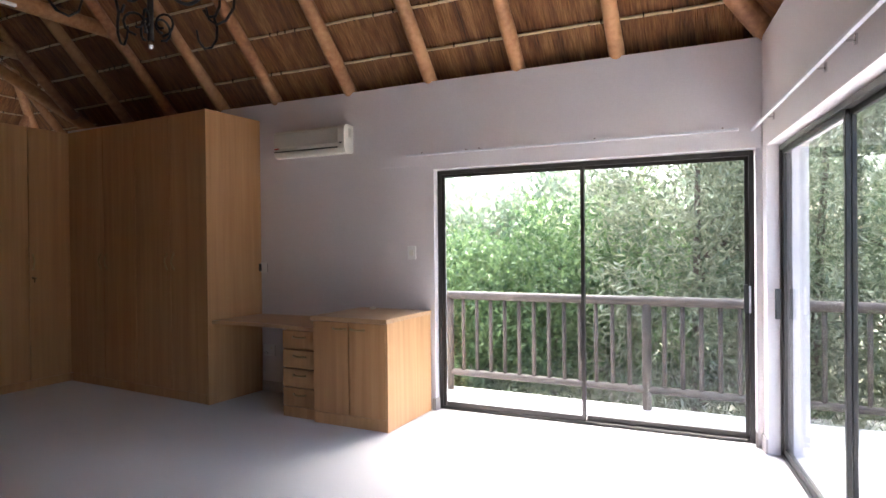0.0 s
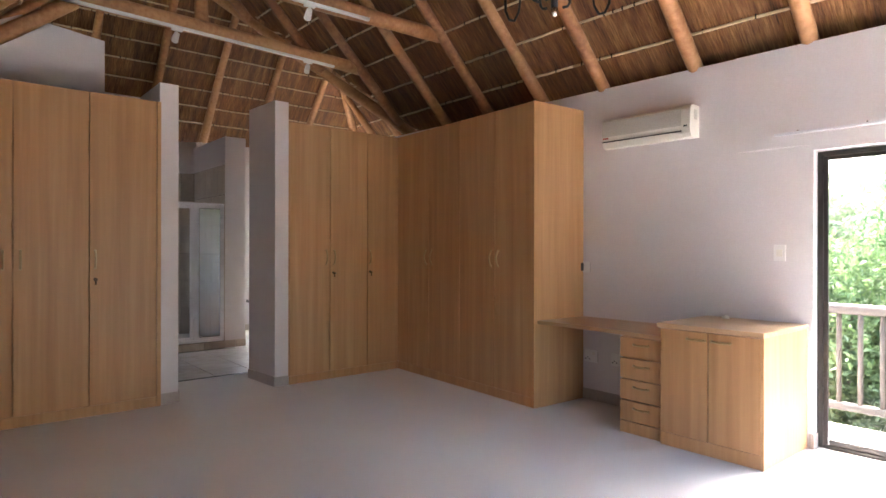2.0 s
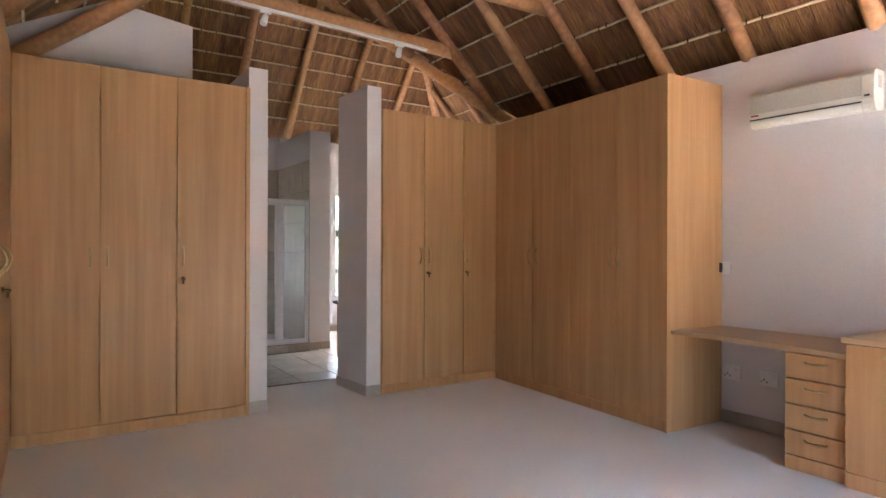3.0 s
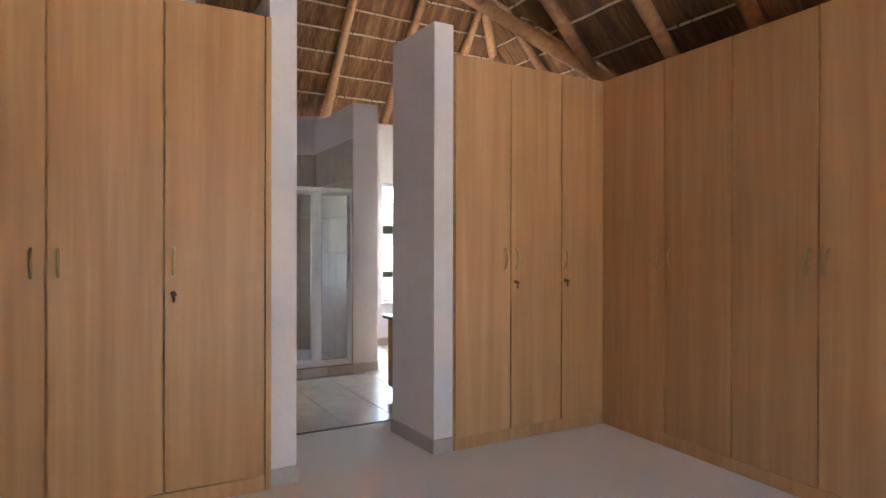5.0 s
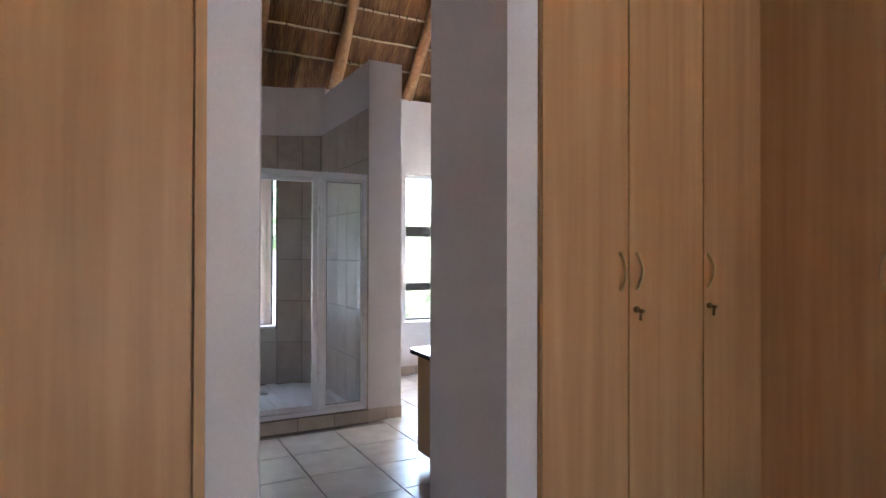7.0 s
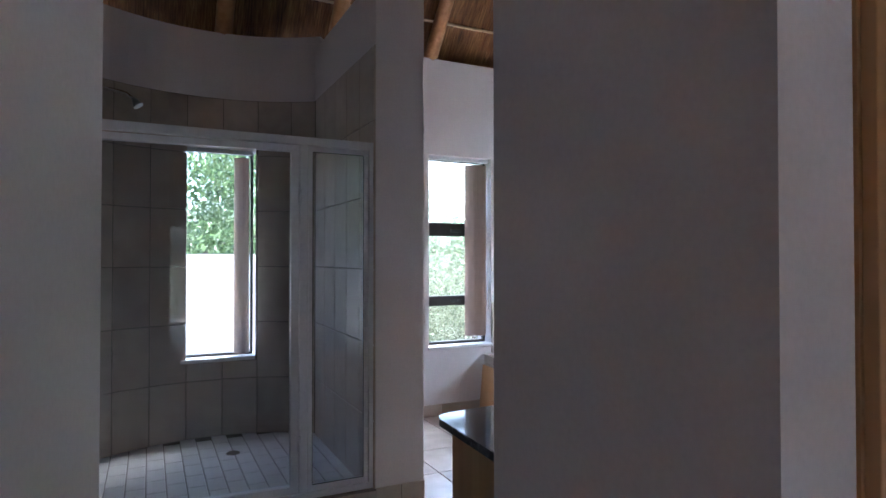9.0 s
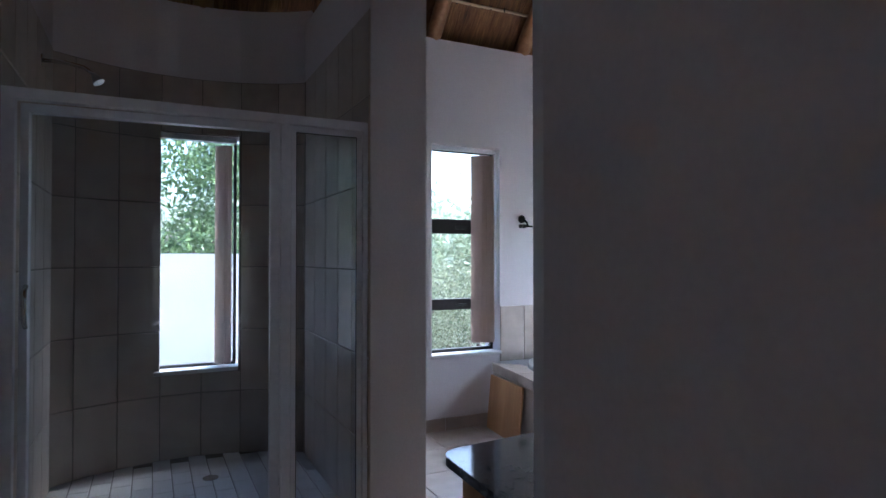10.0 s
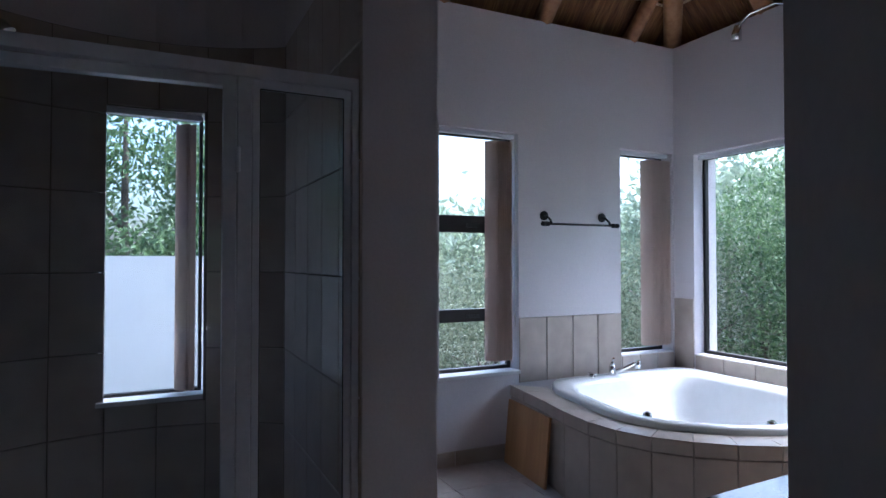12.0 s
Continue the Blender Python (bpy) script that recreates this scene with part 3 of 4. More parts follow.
def wardrobe(m, edges, depth, height, handles, locks, label, ends=(True, True)):
    """A fitted wardrobe in local x, its doors facing local -y at y = 0; handles: (x), locks: (x)."""
    r = root("wardrobe", m.translation, label, "wardrobe", "fitted wardrobes")
    x0, x1 = edges[0], edges[-1]
    c = B()
    box(c, x0, x1, 0.040, depth, 0.08, height, 0, m)
    for e in (x0, x1 - 0.016):
        box(c, e, e + 0.016, 0.021, 0.040, 0.08, height, 0, m)
    box(c, x0 + 0.016, x1 - 0.016, 0.021, 0.040, height - 0.016, height, 0, m)
    part("carcass", c, OAK, r)
    c = B()
    box(c, x0, x1, 0.006, 0.022, 0.0, 0.085, 0.002, m)
    part("plinth", c, OAK, r)
    for k, (a, e) in enumerate(zip(edges, edges[1:])):
        q = B()
        box(q, a + 0.0045, e - 0.0045, 0.0, 0.02, 0.09, height - 0.002, 0.002, m)
        door = part("door", q, OAK, r)
        rot = m.to_3x3()
        for hx in handles:
            if a < hx < e:
                q = B()
                bow_handle(q, m @ Vector((hx, 0, 1.30)), (0, 0, 1), rot @ Vector((0, -1, 0)))
                part("handle", q, BRASS, door, "slim brass bow handle")
        for hx in locks:
            if a < hx < e:
                q = B()
                lock(q, m @ Vector((hx, 0, 1.135)), rot @ Vector((0, -1, 0)))
                part("lock", q, AGED, door, "aged brass cam lock with its key")
    return r


TOP = 2.685
# local x runs north for the west run
WM = Matrix.Translation((-5.85, 0, 0)) @ Matrix.Rotation(radians(90), 4, "Z")
wl = wardrobe(WM, [0.0, 0.525, 1.04, 1.562], 0.62, TOP, [0.465, 0.575, 1.085], [1.085], "tall oak-laminate wardrobe with three doors and brass handles")
b = B()
box(b, 1.5645, 1.597, 0.002, 0.30, 0.0, TOP, 0.002, WM)
part("filler_strip", b, OAK, wl)
WR = Matrix.Translation((-5.885, 0, 0)) @ Matrix.Rotation(radians(90), 4, "Z")
wr = wardrobe(WR, [2.833, 3.295, 3.765, 4.19], 0.62, TOP, [3.25, 3.345, 3.80], [3.335, 3.80], "tall oak-laminate wardrobe with three doors beside the passage wall")
WN = Matrix.Translation((-3.69, 4.072, 0)) @ Matrix.Rotation(radians(-2.9), 4, "Z") @ Matrix.Translation((3.69, 0, 0))
wn_ = wardrobe(WN, [-5.895, -5.27, -4.735, -4.205, -3.705], 0.59, TOP, [-5.32, -5.215, -4.255, -4.155], [], "tall oak-laminate wardrobe with four plain doors in shade")
b = B()
box(b, -3.705, -3.685, -0.007, 0.645, 0.0, TOP, 0.002, WN)
part("side_panel", b, OAK, wn_, "pale oak-laminate end panel")
# the first two doors are unseen, added to darken light bounced northward
WS = Matrix.Translation((0, 0.0, 0)) @ Matrix.Rotation(radians(180), 4, "Z")
wardrobe(WS, [3.53, 3.99, 4.45, 4.92, 5.38, 5.84], 0.58, TOP, [4.97, 4.87, 5.43], [4.965], "tall oak-laminate wardrobe along the rear wall")

# desk between the wardrobe and the cabinet
desk = root("desk", (-3.1, 4.4, 0), "oak-laminate built-in desk top with four drawers below", "desk")
b = B()
prism(b, [(-3.683, 4.105), (-3.3, 4.135), (-2.9, 4.115), (-2.475, 4.055), (-2.475, 4.755), (-3.67, 4.712)], 0.735, 0.765)
part("desktop", b, OAK_FLAT, desk, "oak-laminate top with a swept front edge")
b = B()
box(b, -2.845, -2.49, 4.135, 4.69, 0.0, 0.735)
box(b, -2.845, -2.49, 4.1, 4.135, 0.0, 0.086)
part("pedestal", b, OAK, desk)
for i in range(4):
    z0 = 0.09 + i * 0.16
    q = B()
    box(q, -2.842, -2.493, 4.095, 4.133, z0 + 0.005, z0 + 0.155, 0.002)
    dr = part("drawer", q, OAK, desk)
    q = B()
    bow_handle(q, (-2.665, 4.095, z0 + 0.105), (1, 0, 0), (0, -1, 0), 0.12)
    part("handle", q, BRASS, dr, "slim brass bow handle")
# cabinet
cab = root("cabinet", (-2.13, 4.35, 0), "low oak-laminate cabinet with two doors beside the window", "cabinet")
b = B()
box(b, -2.485, -1.795, 4.10, 4.765, 0.0, 0.835)
part("body", b, OAK, cab)
b = B()
box(b, -1.795, -1.777, 4.055, 4.765, 0.0, 0.835, 0.002)
part("side_panel", b, OAK, cab, "pale end panel lit by the window")
b = B()
box(b, -2.50, -1.768, 4.03, 4.765, 0.835, 0.868, 0.006)
part("top", b, OAK_FLAT, cab)
b = B()
box(b, -2.485, -1.795, 4.06, 4.099, 0.0, 0.09, 0.002)
part("plinth", b, OAK, cab)
for a, e, hx in ((-2.481, -2.140, -2.22), (-2.131, -1.797, -2.05)):
    q = B()
    box(q, a, e, 4.053, 4.098, 0.096, 0.826, 0.002)
    dr = part("door", q, OAK, cab)
    q = B()
    bow_handle(q, (hx, 4.053, 0.775), (1, 0, 0), (0, -1, 0), 0.12)
    part("handle", q, BRASS, dr, "slim brass bow handle")
b = B()
tube(b, [(-2.30, 4.66, 0.868), (-2.30, 4.66, 0.885)], 0.025, 14)
tube(b, [(-2.30, 4.66, 0.885), (-2.30, 4.66, 0.892)], 0.012, 10)
solid("cable_grommet", b, PLASTIC, "small pale cap on the cabinet top by the wall", "cap")

# air conditioner
def swept(b, outline, x0, x1):
    """A profile in (y, z) drawn out along x."""
    a = [b.verts.new((x0, y, z)) for y, z in outline]
    c = [b.verts.new((x1, y, z)) for y, z in outline]
    k = len(outline)
    b.faces.new(a[::-1])
    b.faces.new(c)
    for i in range(k):
        b.faces.new((a[i], a[(i + 1) % k], c[(i + 1) % k], c[i])).smooth = False
    bmesh.ops.recalc_face_normals(b, faces=b.faces)
    return b


ac = root("air_conditioner", (-2.9, 4.62, 2.4), "ivory wall-mounted air conditioner above the desk", "air conditioner")
CASE = [(4.718, 2.29), (4.63, 2.275), (4.600, 2.285), (4.583, 2.32), (4.575, 2.35), (4.580, 2.49), (4.590, 2.515), (4.615, 2.53), (4.718, 2.53)]
b = B()
swept(b, CASE, -3.365, -2.635)
part("body", b, PLASTIC, ac)
b = B()
swept(b, [(y - 0.008 if y < 4.7 else y, z + (0.006 if z > 2.4 else -0.006)) for y, z in CASE], -2.632, -2.56)
part("side_cover", b, PLASTIC, ac)
b = B()
swept(b, [(4.576, 2.372), (4.580, 2.50), (4.573, 2.50), (4.569, 2.372)], -3.36, -2.635)
part("grille_panel", b, node_mat("grille_mesh", [(0.50, 0.48, 0.42), (0.62, 0.6, 0.54)], scale=(60, 60, 60), fine=2, rough=0.6, bump=0.6), ac, "finely meshed front grille")
b = B()
swept(b, [(4.586, 2.315), (4.605, 2.284), (4.63, 2.276), (4.63, 2.268), (4.600, 2.276), (4.578, 2.315)], -3.355, -2.6355)
part("louvre_flap", b, PLASTIC, ac, "closed outlet flap")
b = B()
box(b, -3.36, -2.6352, 4.572, 4.581, 2.325, 2.334)
part("slot", b, DARKPL, ac, "dark slot above the flap")
b = B()
box(b, -2.561, -2.556, 4.63, 4.68, 2.42, 2.5, 0.002)
part("side_vent", b, bpy.data.materials["grille_mesh"], ac, "small side vent")
b = B()
box(b, -3.35, -3.295, 4.566, 4.574, 2.352, 2.364)
part("badge", b, node_mat("badge_red", [(0.35, 0.05, 0.04), (0.42, 0.07, 0.05)], fine=30, rough=0.4, bump=0), ac, "tiny red badge")
b = B()
box(b, -2.615, -2.585, 4.563, 4.572, 2.36, 2.372, 0.001)
part("indicator", b, DARKPL, ac, "small indicator window")
on_north(ac)


def curtain_rail(m, length, hooks, label):
    r = root("curtain_rail", m.translation, label, "curtain rail")
    q = B()
    box(q, 0, length, -0.010, 0.010, -0.009, 0.009, 0.003, m)
    part("rail", q, ALU, r)
    for x in hooks:
        q = B()
        box(q, x - 0.006, x + 0.006, 0.0, 0.072, 0.012, 0.020, 0.001, m)
        box(q, x - 0.010, x + 0.010, 0.064, 0.074, -0.002, 0.04, 0.001, m)
        part("bracket", q, CHROME, r)
    return r


on_north(curtain_rail(Matrix.Translation((-1.975, 4.646, 2.21)), 2.60, (0.15, 0.56, 0.68, 1.62, 2.5), "white aluminium curtain rail on wall brackets over the sliding door"))
curtain_rail(EAST @ Matrix.Translation((0.06, -0.074, 2.20)), 4.2, (0.35, 1.45, 1.85, 3.3), "white aluminium curtain rail on the side wall")


def plate(name, x0, x1, z0, z1, label, rockers, category):
    r = root(name, ((x0 + x1) / 2, NORTH, (z0 + z1) / 2), label, category)
    q = B()
    box(q, x0, x1, NORTH - 0.016, NORTH - 0.006, z0, z1, 0.003)
    part("plate", q, WHITE, r)
    # dark sheet behind the plate, painting the shadow along its edge
    q = B()
    box(q, x0 + 0.006, x1 - 0.006, NORTH - 0.006, NORTH + 0.004, z0 + 0.006, z1 - 0.006)
    part("back_box", q, DARKPL, r, "dark inset standing for the shadow round the plate")
    for a, c, e, g in rockers:
        q = B()
        box(q, a, c, NORTH - 0.020, NORTH - 0.015, e, g, 0.001)
        part("rocker", q, PLASTIC, r)
    return r


on_north(plate("light_switch", -2.0, -1.92, 1.305, 1.425, "white wall switch plate beside the sliding door", [(-1.98, -1.94, 1.34, 1.39)], "switch"))
for x in (-3.56, -3.27):
    s = plate("wall_socket", x - 0.07, x + 0.07, 0.35, 0.465, "white wall socket under the desk", [(x + 0.02, x + 0.045, 0.42, 0.445)], "socket")
    for dx, dz in ((-0.035, 0.395), (-0.055, 0.38), (-0.015, 0.38)):
        q = B()
        box(q, x + dx - 0.005, x + dx + 0.005, NORTH - 0.0175, NORTH - 0.0155, dz - 0.005, dz + 0.005)
        part("pin_hole", q, DARKPL, s)
s = plate("thermostat", -3.665, -3.575, 1.175, 1.275, "small white thermostat box with a dark side", [], "thermostat")
b = B()
box(b, -3.683, -3.64, NORTH - 0.04, NORTH - 0.016, 1.19, 1.265, 0.003)
part("dial_cover", b, DARKPL, s, "dark cover")

# track lights on the tie beams
for k, (p0, p1, spots) in enumerate((((-6.385, 3.62, 3.515), (-6.17, 0.75, 3.515), (0.12, 0.62)), ((-4.905, 3.15, 3.515), (-4.95, 0.75, 3.515), (0.25, 0.75)))):
    v0, v1 = Vector(p0), Vector(p1)
    r = root("track_light", v0, "white lighting track with small spotlights under a tie beam", "track light", "track lights")
    d = (v1 - v0).normalized()
    L = (v1 - v0).length
    m = Matrix.Translation(v0) @ Matrix.Rotation(math.atan2(d.y, d.x), 4, "Z")
    q = B()
    box(q, 0, L, -0.018, 0.018, -0.012, 0.014, 0.003, m)
    part("track", q, WHITE, r)
    for f in spots:
        q = B()
        x = L * f
        box(q, x - 0.05, x + 0.05, -0.016, 0.016, -0.035, -0.012, 0.003, m)
        tube(q, [m @ Vector((x, 0, -0.035)), m @ Vector((x, 0, -0.07))], 0.008, 8)
        sp = part("adapter", q, WHITE, r)
        q = B()
        tube(q, [m @ Vector((x, 0, -0.06)), m @ Vector((x + 0.015, 0.01, -0.10)), m @ Vector((x + 0.03, 0.02, -0.145))], 0.026, 14, 0.032)
        part("spot_head", q, WHITE, sp)

# wrought-iron chandelier on a chain
CH = Vector((-1.80, 2.06, 2.37))
ch = root("chandelier", CH, "black wrought-iron chandelier with curled arms, hanging on a chain", "chandelier")
b = B()
tube(b, [CH + Vector((0, 0, 0.02)), CH + Vector((0, 0, 0.12)), CH + Vector((0, 0, 0.34)), CH + Vector((0, 0, 0.62))], 0.014, 8)
part("stem", b, IRON, ch)
b = B()
tube(b, [CH + Vector((0, 0, -0.015)), CH + Vector((0, 0, 0.0)), CH + Vector((0, 0, 0.02))], 0.008, 10, 0.014)
part("finial", b, CHROME, ch, "bright metal finial ball")
b = B()
for i in range(26):
    c = CH + Vector((0, 0, 0.64 + i * 0.09))
    pts = [c + Vector(((0.014 * math.cos(a)) * (i % 2), (0.014 * math.cos(a)) * (1 - i % 2), 0.05 * math.sin(a))) for a in [j * math.pi / 6 for j in range(13)]]
    tube(b, pts, 0.004, 5)
part("chain", b, IRON, ch)
for k in range(5):
    a = k * math.pi * 0.4 + 0.35
    u = Vector((math.cos(a), math.sin(a), 0))
    b = B()
    pts = []
    for i in range(25):
        s = i / 24
        pts.append(CH + u * (0.02 + 0.36 * s) + Vector((0, 0, 0.36 - 0.12 * math.sin(math.pi * s * 0.95) + 0.10 * s * s)))
    tube(b, pts, 0.009, 8)
    curl = [CH + u * (0.20 + 0.09 * math.cos(j * 0.45) * (1 - j / 22)) + Vector((0, 0, 0.34 + 0.09 * math.sin(j * 0.45) * (1 - j / 22))) for j in range(18)]
    tube(b, curl, 0.006, 6)
    low = [CH + u * (0.06 + 0.06 * math.sin(j * 0.5) * (1 - j / 20)) + Vector((0, 0, 0.10 - 0.06 * math.cos(j * 0.5) * (1 - j / 20))) for j in range(14)]
    tube(b, low, 0.006, 6)
    arm = part("arm", b, IRON, ch)
    tip = pts[-1]
    b = B()
    tube(b, [CH + u * q * 0.92 + Vector((0, 0, z * 0.9 + 0.08)) for q, z in ((0.47, 0.36), (0.465, 0.28), (0.43, 0.21), (0.38, 0.19), (0.345, 0.22))], 0.0075, 8)
    tube(b, [CH + u * q * 0.92 + Vector((0, 0, z * 0.9 + 0.08)) for q, z in ((0.42, 0.205), (0.445, 0.15), (0.44, 0.08), (0.40, 0.02), (0.35, 0.0), (0.31, 0.03), (0.295, 0.09))], 0.0075, 8, 0.005)
    part("scroll", b, IRON, arm)
    b = B()
    tube(b, [tip, tip + Vector((0, 0, 0.012)), tip + Vector((0, 0, 0.02))], 0.012, 12, 0.045)
    part("drip_pan", b, IRON, arm)
    b = B()
    tube(b, [tip + Vector((0, 0, 0.02)), tip + Vector((0, 0, 0.10))], 0.012, 10)
    part("candle_holder", b, IRON, arm)

# ---- bathroom ----
# shower enclosure
sh = root("shower_enclosure", (-8.66, 2.45, 0.1), "white aluminium shower enclosure with hinged glass door and side panel", "shower")
X0, X1 = -8.685, -8.640
def ring(b, x0, x1, y0, y1, z0, z1, w0, w1, h0, h1, m=None):
    """A rectangular frame in y and z as one piece; w0, w1, h0, h1: the widths of its sides, foot and head."""
    loops = []
    for x in (x0, x1):
        for a, c, e, g in ((y0, y1, z0, z1), (y0 + w0, y1 - w1, z0 + h0, z1 - h1)):
            pts = [Vector((x, a, e)), Vector((x, c, e)), Vector((x, c, g)), Vector((x, a, g))]
            loops.append([b.verts.new(m @ p if m else p) for p in pts])
    for p, q in ((0, 1), (1, 3), (3, 2), (2, 0)):
        for k in range(4):
            b.faces.new((loops[p][k], loops[p][(k + 1) % 4], loops[q][(k + 1) % 4], loops[q][k]))
    bmesh.ops.recalc_face_normals(b, faces=b.faces)
    bmesh.ops.bevel(b, geom=list(b.edges), offset=0.003, segments=2, affect="EDGES", profile=0.5)
    return b


b = B()
ring(b, X0, X1, 1.70, 3.165, 0.10, 2.02, 0.055, 0.035, 0.035, 0.044)
part("outer_frame", b, ALU, sh)
b = B()
box(b, X0 + 0.002, X1 - 0.002, 2.745, 2.79, 0.135, 1.976, 0.004)
part("mullion", b, ALU, sh, "white aluminium post between door and side panel")
HINGE = Matrix.Translation((-8.655, 2.742, 0)) @ Matrix.Rotation(radians(-3.5), 4, "Z") @ Matrix.Translation((8.655, -2.742, 0))
b = B()
ring(b, X0 + 0.006, X1 + 0.006, 1.762, 2.742, 0.14, 1.972, 0.03, 0.042, 0.04, 0.035, HINGE)
dr = part("door", b, ALU, sh, "hinged glass door, slightly ajar")
b = B()
box(b, -8.664, -8.658, 1.788, 2.704, 0.176, 1.94, 0, HINGE)
part("pane", b, SHOWER_GLASS, dr, "clear shower glass").visible_shadow = False
b = B()
tube(b, [HINGE @ Vector(p) for p in ((-8.635, 1.785, 1.10), (-8.60, 1.788, 1.12), (-8.585, 1.79, 1.18), (-8.60, 1.788, 1.24), (-8.635, 1.785, 1.26))], 0.009, 8)
part("handle", b, CHROME, dr, "small chrome D handle")
for z in (0.40, 1.70):
    b = B()
    tube(b, [(-8.63, 2.744, z - 0.04), (-8.63, 2.744, z + 0.04)], 0.009, 10)
    part("hinge", b, ALU, dr)
b = B()
ring(b, X0 + 0.008, X1 - 0.008, 2.792, 3.128, 0.136, 1.974, 0.024, 0.024, 0.03, 0.028)
dr = part("side_panel", b, ALU, sh)
b = B()
box(b, -8.664, -8.658, 2.813, 3.107, 0.162, 1.95)
part("pane", b, SHOWER_GLASS, dr, "clear shower glass").visible_shadow = False
b = B()
ring(b, -8.657, -8.652, 2.814, 3.106, 0.164, 1.948, 0.006, 0.006, 0.006, 0.006)
part("seal", b, DARKPL, dr, "thin black glazing seal")
b = B()
box(b, -8.72, -8.61, 1.70, 3.165, -0.01, 0.10, 0.004)
curb = solid("trim_shower_curb", b, GROUT, "low tiled kerb under the shower enclosure", "kerb", "structure")
b = B()
tube(b, [(-9.55, 1.70, 2.385), (-9.55, 1.715, 2.385)], 0.034, 16)
tube(b, [(-9.55, 1.715, 2.385), (-9.545, 1.82, 2.385), (-9.54, 1.90, 2.37), (-9.535, 1.945, 2.335)], 0.011, 10)
shower_head = solid("shower_rose", b, CHROME, "chrome shower arm and rose on the tiled wall", "shower")
b = B()
tube(b, [(-9.535, 1.943, 2.338), (-9.532, 1.955, 2.315), (-9.528, 1.968, 2.295)], 0.014, 14, 0.03)
part("spray_plate", b, STEEL, shower_head, "dull metal spray plate")
b = B()
tube(b, [(-9.75, 2.55, 0.052), (-9.75, 2.55, 0.058)], 0.045, 18)
solid("floor_drain", b, CHROME, "round metal drain in the shower floor", "drain")
b = B()
prism(b, [(-8.72, 1.70), (-8.72, 3.165), (-9.98, 3.165), arc(0.4), arc(0.0), arc(-0.4), (-9.98, 1.70)], -0.1, 0.044)
shower_floor = solid("floor_shower", b, GROUT, "small pale rectangular tiles on the shower floor", "floor", "structure")

# corner bath on its tiled surround
BZ = 0.505


def apron(s):
    """The plan line of the bath surround, from the west wall to the north wall."""
    ctrl = [(-10.2, 4.76), (-9.75, 4.70), (-9.25, 4.62), (-8.9, 4.68), (-8.62, 4.90), (-8.42, 5.22), (-8.32, 5.65), (-8.30, 6.35)]
    f = s * (len(ctrl) - 1)
    i = min(int(f), len(ctrl) - 2)
    p0, p1, p2, p3 = (Vector(ctrl[max(0, min(len(ctrl) - 1, i + k))]) for k in (-1, 0, 1, 2))
    u = f - i
    q = 0.5 * (2 * p1 + (p2 - p0) * u + (2 * p0 - 5 * p1 + 4 * p2 - p3) * u * u + (3 * p1 - p0 - 3 * p2 + p3) * u ** 3)
    return q.x, q.y


line = [apron(i / 40) for i in range(41)]
b = B()
mid = (-9.35, 5.55)


def inset(p, d):
    v = Vector(mid) - Vector(p)
    return tuple(Vector(p) + v.normalized() * d)


rim = [inset(p, 0.03) for p in line]
for p, q in zip(rim, rim[1:]):
    prism(b, [p, q, inset(q, 0.10), inset(p, 0.10)], -0.05, BZ - 0.008)
surround = solid("bath_surround", b, GROUT, "beige tiled surround of the corner bath", "bath surround")
# tub: rim and bowl as one lathe-like sheet over the corner shape
tub = root("bathtub", (-9.35, 5.5, BZ), "white acrylic corner bath with whirlpool jets", "bathtub")
outer = [inset(p, 0.17) for p in line[4:-3]] + [(-8.42, 6.28), (-9.2, 6.28), (-10.08, 6.28), (-10.1, 5.6), (-10.1, 5.05)]
outer = [p for i, p in enumerate(outer) if i == 0 or (Vector(p) - Vector(outer[i - 1])).length > 0.02]
cx, cy = -9.28, 5.50
ring_specs = [(1.0, -0.02), (1.0, 0.022), (0.985, 0.034), (0.90, 0.034), (0.855, 0.026), (0.83, 0.0), (0.80, -0.10), (0.74, -0.26), (0.62, -0.36), (0.40, -0.38)]
b = B()
rings = []
N = 72
def edge_at(a):
    """The rim's distance from the bowl's middle in direction a, smoothed."""
    def one(t):
        d = Vector((math.cos(t), math.sin(t)))
        best = 0.5
        for p, q in zip(outer, outer[1:] + outer[:1]):
            p, q = Vector(p) - Vector((cx, cy)), Vector(q) - Vector((cx, cy))
            e = q - p
            den = d.x * e.y - d.y * e.x
            if abs(den) > 1e-9:
                t0 = (p.x * e.y - p.y * e.x) / den
                u0 = (p.x * d.y - p.y * d.x) / den
                if t0 > 0 and -0.001 <= u0 <= 1.001:
                    best = t0
        return best
    return sum(one(a + k * 0.05) for k in (-2, -1, 0, 1, 2)) / 5
dist = [edge_at(2 * math.pi * j / N) for j in range(N)]
mean = sum(dist) / N
for k, (f, z) in enumerate(ring_specs):
    blend = max(0.0, (k - 3) / 7)
    rings.append([b.verts.new((cx + math.cos(2 * math.pi * j / N) * (dist[j] * (1 - blend * 0.5) + mean * 0.82 * blend * 0.5) * f, cy + math.sin(2 * math.pi * j / N) * (dist[j] * (1 - blend * 0.5) + mean * 0.82 * blend * 0.5) * f, BZ + z)) for j in range(N)])
for p, q in zip(rings, rings[1:]):
    for j in range(N):
        b.faces.new((p[j], p[(j + 1) % N], q[(j + 1) % N], q[j])).smooth = True
b.faces.new(rings[-1])
bmesh.ops.recalc_face_normals(b, faces=b.faces)
part("shell", b, ACRYLIC, tub)
